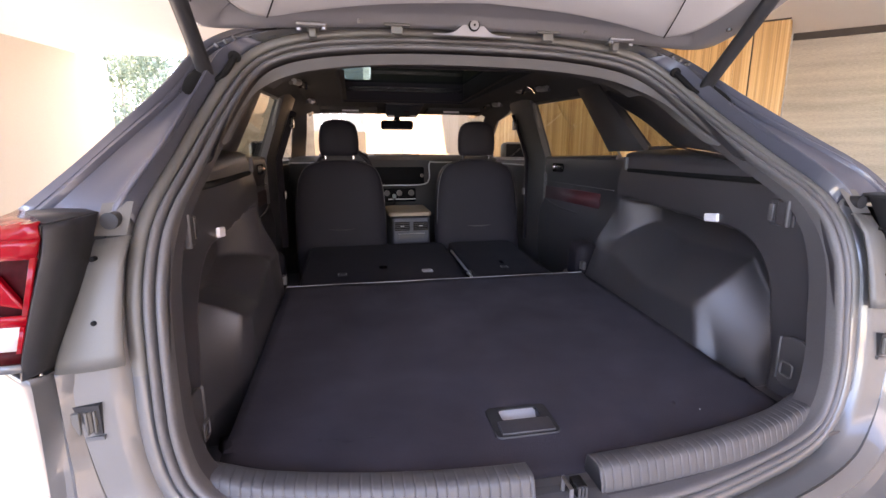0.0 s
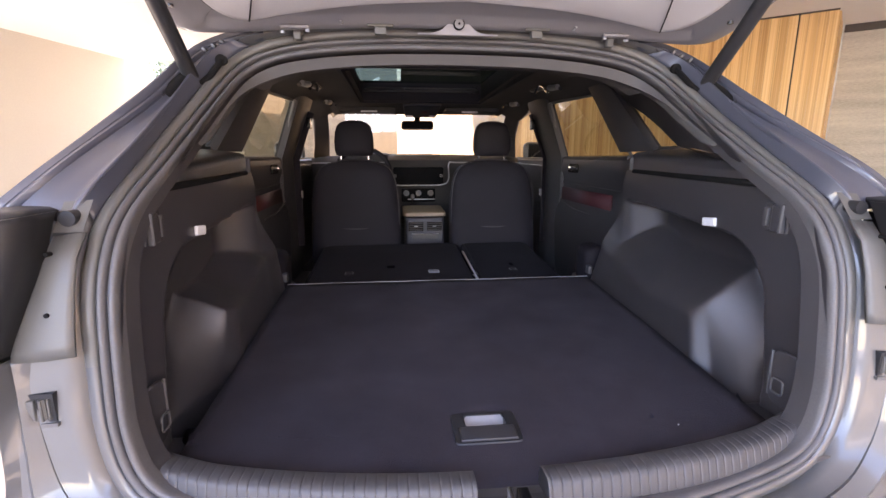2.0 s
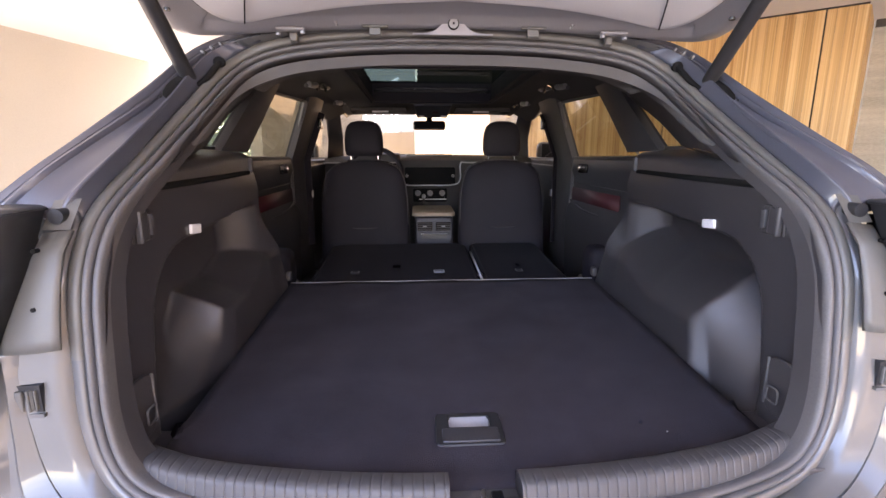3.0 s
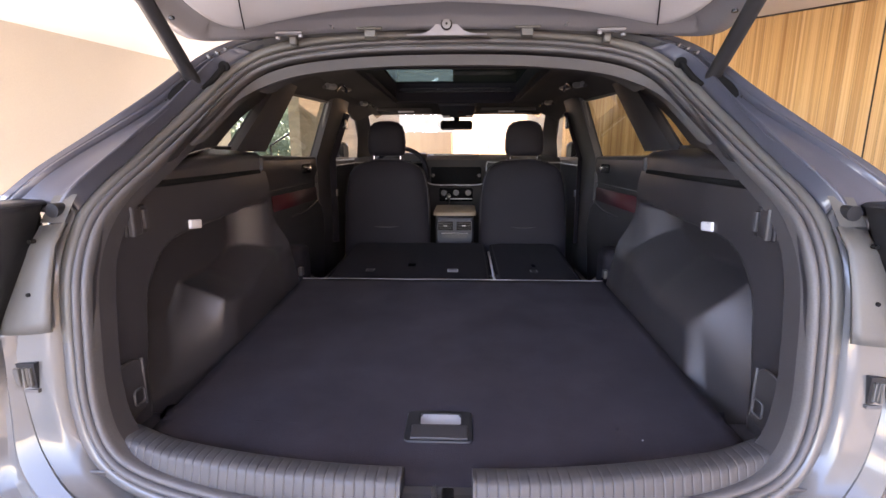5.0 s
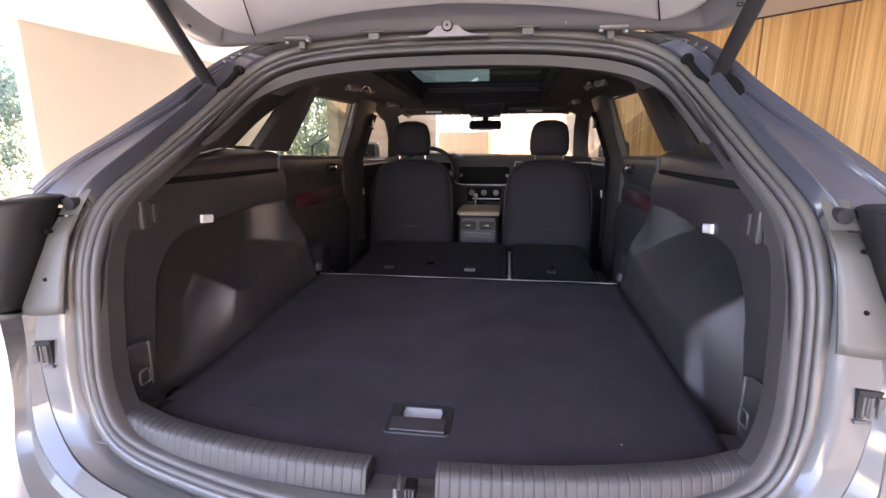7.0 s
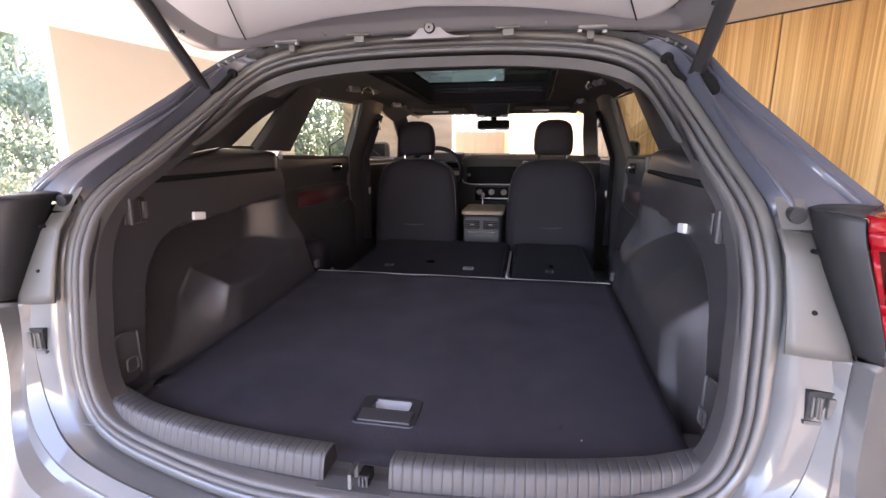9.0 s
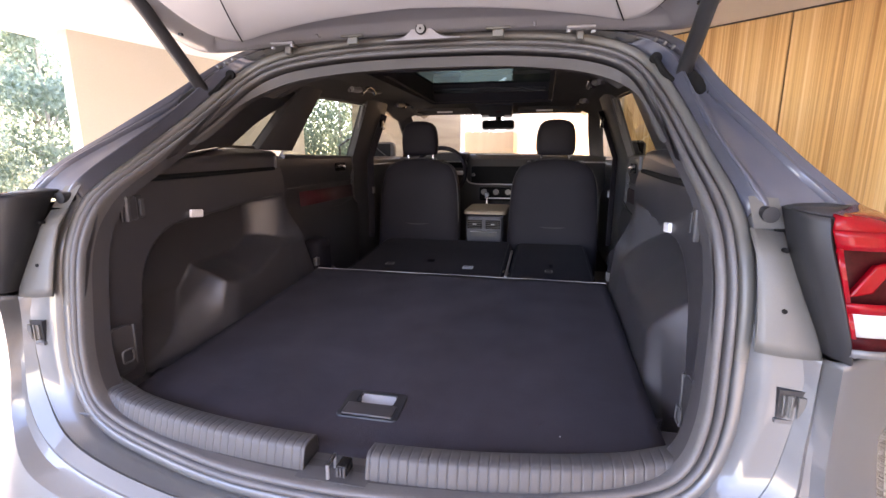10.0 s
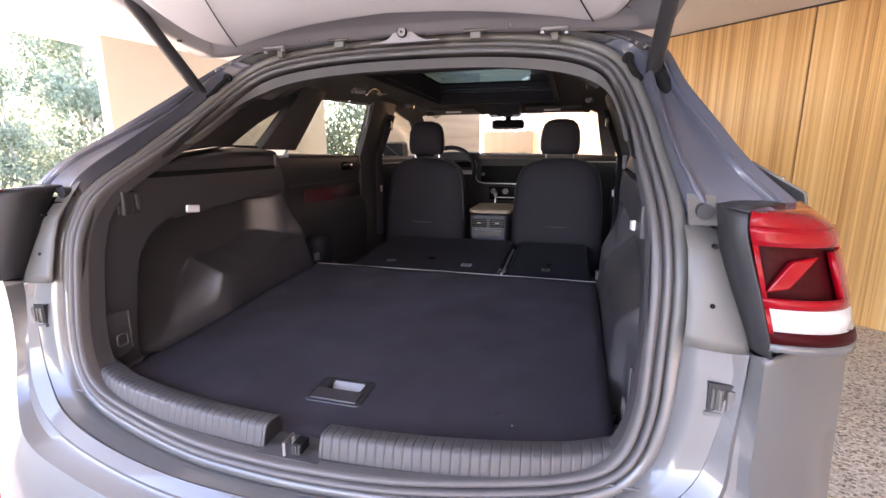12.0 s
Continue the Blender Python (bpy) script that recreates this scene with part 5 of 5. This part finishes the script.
# its reach behind the car and past y 5 is unseen, set for shade
structure("ceiling", boxes(((-2.75, 1.8, CEIL + .15), (3.1, 6.4, .3)), ((-.1, 1.4, CEIL + .15), (2.2, 7.2, .3)), ((3.85, 1.4, CEIL + .15), (5.7, 7.2, .3)), ((3.85, 5.6, CEIL + .15), (5.7, 1.198, .3)), ((.475, 5.6, CEIL + .15), (1.045, 1.198, .3))), M_CEIL, "white soffit of the carport", "ceiling")
# dark block added so the sunroof's right part looks out on darkness
for x0, x1 in ((-.07, 1.58),):
    structure("sunroof_view_block", boxes((((x0 + x1) / 2, 5.10, 2.27), (x1 - x0, .18, .44))), M_SHADOWGAP, "dark block added at the soffit's edge to darken the sunroof's view", "beam")
gap_c = (CW + cw_end) / 2 + wn * .02
structure("ceiling_shadow_gap", boxes(((gap_c.x, gap_c.y, CEIL - .028), ((cw_end - CW).length, .03, .056), Matrix.Rotation(math.atan2(wd.y, wd.x), 3, "Z"))), M_SHADOWGAP, "dark gap along the soffit", "trim")
top_c = (W0 + W1) / 2 + wn * .008
structure("ceiling_trim", boxes(((top_c.x, top_c.y, CEIL - .003), ((W1 - W0).length, .030, .006), Matrix.Rotation(math.atan2(wd.y, wd.x), 3, "Z"))), M_SHADOWGAP, "thin dark joint under the soffit", "trim")
wall("wall_upper", (W2 + (W3 - W2).normalized() * .2)[:2], W3[:2], CEIL, 4.0, .25, M_CONC, "concrete wall above the far boards", -1)
# ---- greenery ----


def leaf_material(name, c0, c1):
    m = bpy.data.materials.new(name)
    m.use_nodes = True
    nt = m.node_tree
    N, L = nt.nodes, nt.links
    b = N["Principled BSDF"]
    g = N.new("ShaderNodeNewGeometry")
    r = N.new("ShaderNodeValToRGB")
    r.color_ramp.elements[0].color = (*c0, 1)
    r.color_ramp.elements[1].color = (*c1, 1)
    L.new(g.outputs["Random Per Island"], r.inputs[0])
    L.new(r.outputs[0], b.inputs["Base Color"])
    b.inputs["Roughness"].default_value = .55
    t = N.new("ShaderNodeBsdfTranslucent")
    L.new(r.outputs[0], t.inputs["Color"])
    mx = N.new("ShaderNodeMixShader")
    mx.inputs[0].default_value = .6
    L.new(b.outputs[0], mx.inputs[1])
    L.new(t.outputs[0], mx.inputs[2])
    L.new(mx.outputs[0], N["Material Output"].inputs["Surface"])
    return m


M_LEAF = leaf_material("green_leaves", (.15, .20, .13), (.31, .37, .28))
M_GRASS = leaf_material("dry_meadow", (.20, .23, .12), (.46, .46, .31))
M_BARK = material("bark", (.28, .25, .20), .9, 0, .3, 6, 60, .8, dist=.01)


def leaves(rng, blobs, n, size):
    """Small folded leaves scattered through clumps."""
    vs, fs = [], []
    for _ in range(n):
        c, r = blobs[rng.randrange(len(blobs))]
        while True:
            d = Vector((rng.uniform(-1, 1), rng.uniform(-1, 1), rng.uniform(-1, 1)))
            if .25 < d.length < 1:
                break
        p = Vector(c) + d * r
        q = Euler((rng.uniform(0, 6.3), rng.uniform(0, 6.3), rng.uniform(0, 6.3))).to_matrix()
        s = size * rng.uniform(.6, 1.3)
        k = len(vs)
        vs += [p + q @ Vector(v) * s for v in ((-.5, 0, 0), (0, -.28, .06), (.55, 0, 0), (0, .28, .06))]
        fs.append((k, k + 1, k + 2, k + 3))
    me = bpy.data.meshes.new("leaves")
    me.from_pydata(vs, [], fs)
    return me


def tree(seed, h, spread):
    rng = random.Random(seed)
    t = tagged(new("tree"), "leafy green tree in bright daylight", "tree", "trees beside the carport")
    trunk = tube([(0, 0, 0), (.05, .02, h * .3), (.0, .06, h * .6), (.04, 0, h * .9)], [.08, .06, .04, .02], 8)
    part("trunk", trunk, M_BARK, t)
    blobs = []
    for k in range(16):
        a, z = rng.uniform(0, 6.28), rng.uniform(.22, 1.0)
        r = spread * (1.05 - abs(z - .5)) * rng.uniform(.4, 1.0)
        c = (r * math.cos(a), r * math.sin(a), h * z)
        blobs.append((c, spread * rng.uniform(.32, .55)))
        if k % 3 == 0:
            part("limb", tube([(.02, .03, h * z * .6), (c[0] * .6, c[1] * .6, h * z * .88), c], [.035, .02, .006], 5), M_BARK, t)
    me = leaves(rng, blobs, 9000, .15)
    me.materials.append(M_LEAF)
    cr_ = new("crown", me)
    cr_.parent = t
    return t


t1 = tree(3, 5.0, 1.8)
t1.location = (-13.5, 10.0, 0)
t2 = tree(8, 4.4, 1.6)
t2.location = (-16.0, 6.8, 0)
for k, (x, y, r, c) in enumerate(((-18.5, 13.5, 40, 1.2), (-11.5, 16.5, 130, 1.1), (-20.0, 9.5, 200, 1.3), (-8.6, 19.0, 80, 1.0), (-15.5, 19.8, 300, 1.4), (-9.4, 13.6, 160, .75), (-14.8, 3.6, 250, .9), (-12.2, 7.0, 10, .6))):
    o = copy_thing(t1 if k % 2 else t2, pose(x, y, 0, 0, 0, r))
    o.scale = (c, c, c)
rng = random.Random(5)
bl = [((rng.uniform(-22, -5.5), rng.uniform(-3, 20), rng.uniform(.05, .5)), rng.uniform(.35, .8)) for _ in range(170)]
me = leaves(rng, bl, 30000, .13)
me.materials.append(M_GRASS)
tagged(new("meadow_plants", me), "tall dry grass and low shrubs beyond the carport", "plants", "", "stuff")
bl = [((rng.uniform(-30, 30), rng.uniform(24, 34), rng.uniform(.4, 4.6)), rng.uniform(1.2, 2.4)) for _ in range(90)]
bl += [((rng.uniform(-44, -26), rng.uniform(0, 24), rng.uniform(.3, 3.2)), rng.uniform(1.2, 2.4)) for _ in range(90)]
bl += [((rng.uniform(-12, 4), rng.uniform(26, 34), rng.uniform(4, 8.5)), rng.uniform(1.0, 2.0)) for _ in range(45)]
me = leaves(rng, bl, 55000, .30)
me.materials.append(M_LEAF)
tagged(new("far_woods", me), "far line of leafy trees", "woods", "", "stuff")

# ---- seen through the windscreen ----
st = structure("stair_block", boxes(((-.50, 6.9, .83), (.76, 1.0, 1.66))), M_WOODBOX, "low oak-clad stair block in sunlight")
structure("wall_far", boxes(((1.0, 11.5, 2.0), (9.0, .3, 4.0))), M_SAND, "sand-coloured rendered wall in sunlight")
stair = thing("stair_rail", "white metal stair rail in sunlight", "rail")
for k in range(7):
    part("baluster", tube([(-1.5 + .16 * k, 8.2, 1.2 + .09 * k), (-1.5 + .16 * k, 8.2, 2.1 + .09 * k)], .012, 6), M_WHITE, stair)
part("handrail", tube([(-1.6, 8.2, 2.05), (-.4, 8.2, 2.72)], .022, 8), M_WHITE, stair)
part("stringer", tube([(-1.6, 8.2, 1.15), (-.4, 8.2, 1.82)], .05, 8), M_WHITE, stair)
for xx in (-1.55, -.45):
    part("newel", tube([(xx, 8.2, 0), (xx, 8.2, 2.05 if xx < -1 else 2.7)], .03, 8), M_WHITE, stair)

dark = thing("garden_rail", "thin dark steel rail of the garden steps", "rail")
part("handrail", tube([(-2.609, 5.6, 1.446), (-2.10, 5.6, 1.748)], .014, 8), M_BLACK, dark)
for xx, zz in ((-2.609, 1.446), (-2.225, 1.40)):
    part("post", tube([(xx, 5.6, 0), (xx, 5.6, zz)], .015, 8), M_BLACK, dark)

# a crumb left on the mat
bm = bmesh.new()
bmesh.ops.create_icosphere(bm, subdivisions=1, radius=.0018)
cr = part("crumb", bm, M_SILVER, None, "", 40)
cr.location = (.39, -.043, floor_z(-.043) + .002)
tagged(cr, "tiny pale crumb lying on the cargo carpet", "crumb")

# ---- boards of the clad walls ----
BOARD_W = .058
bm = boxes(((0, 0, (CEIL + STEP) / 2 - .004), (BOARD_W - .0012, .02, CEIL - STEP - .012)))
bmesh.ops.recalc_face_normals(bm, faces=bm.faces)
oak_board = bpy.data.meshes.new("board")
bm.to_mesh(oak_board)
bm.free()
sunlit_board = oak_board.copy()
oak_board.materials.append(M_WOOD)
sunlit_board.materials.append(M_SUNLITWOOD)
rngb = random.Random(11)


def clad(core, a, b, mesh, joints=()):
    """Upright boards side by side from a to b, with an open joint after the given lengths."""
    d = (b - a).normalized()
    n = Vector((-d.y, d.x, 0))
    turn = Matrix.Rotation(math.atan2(d.y, d.x), 4, "Z")
    pos, length = 0.0, (b - a).length
    while pos + BOARD_W * .6 < length:
        ob = new("board", mesh)
        ob.parent = core
        ob.matrix_world = Matrix.Translation(a + d * (pos + BOARD_W / 2) + n * rngb.uniform(-.001, .001)) @ turn
        nxt = pos + BOARD_W
        pos = nxt + (.009 if any(pos < q <= nxt for q in joints) else 0.0)


clad(wood, W0, W1, oak_board, (.19, 1.26))
clad(wood_end, WE, W0, oak_board)
clad(sunlit_side, W1, W2, sunlit_board, (.72,))
clad(sunlit_far, W2, W3, sunlit_board, (.9, 1.8))
kb = W0 + wd * 1.349 + wn * .012
part("lock_ring", disc((kb.x, kb.y, 1.128), .020, .016, "y", 20, .011), M_BEZEL, wood, "dark ring of a round lock")
part("door_lock", disc((kb.x, kb.y, 1.128), .011, .012, "y", 16), M_CHROME, wood, "round metal lock")
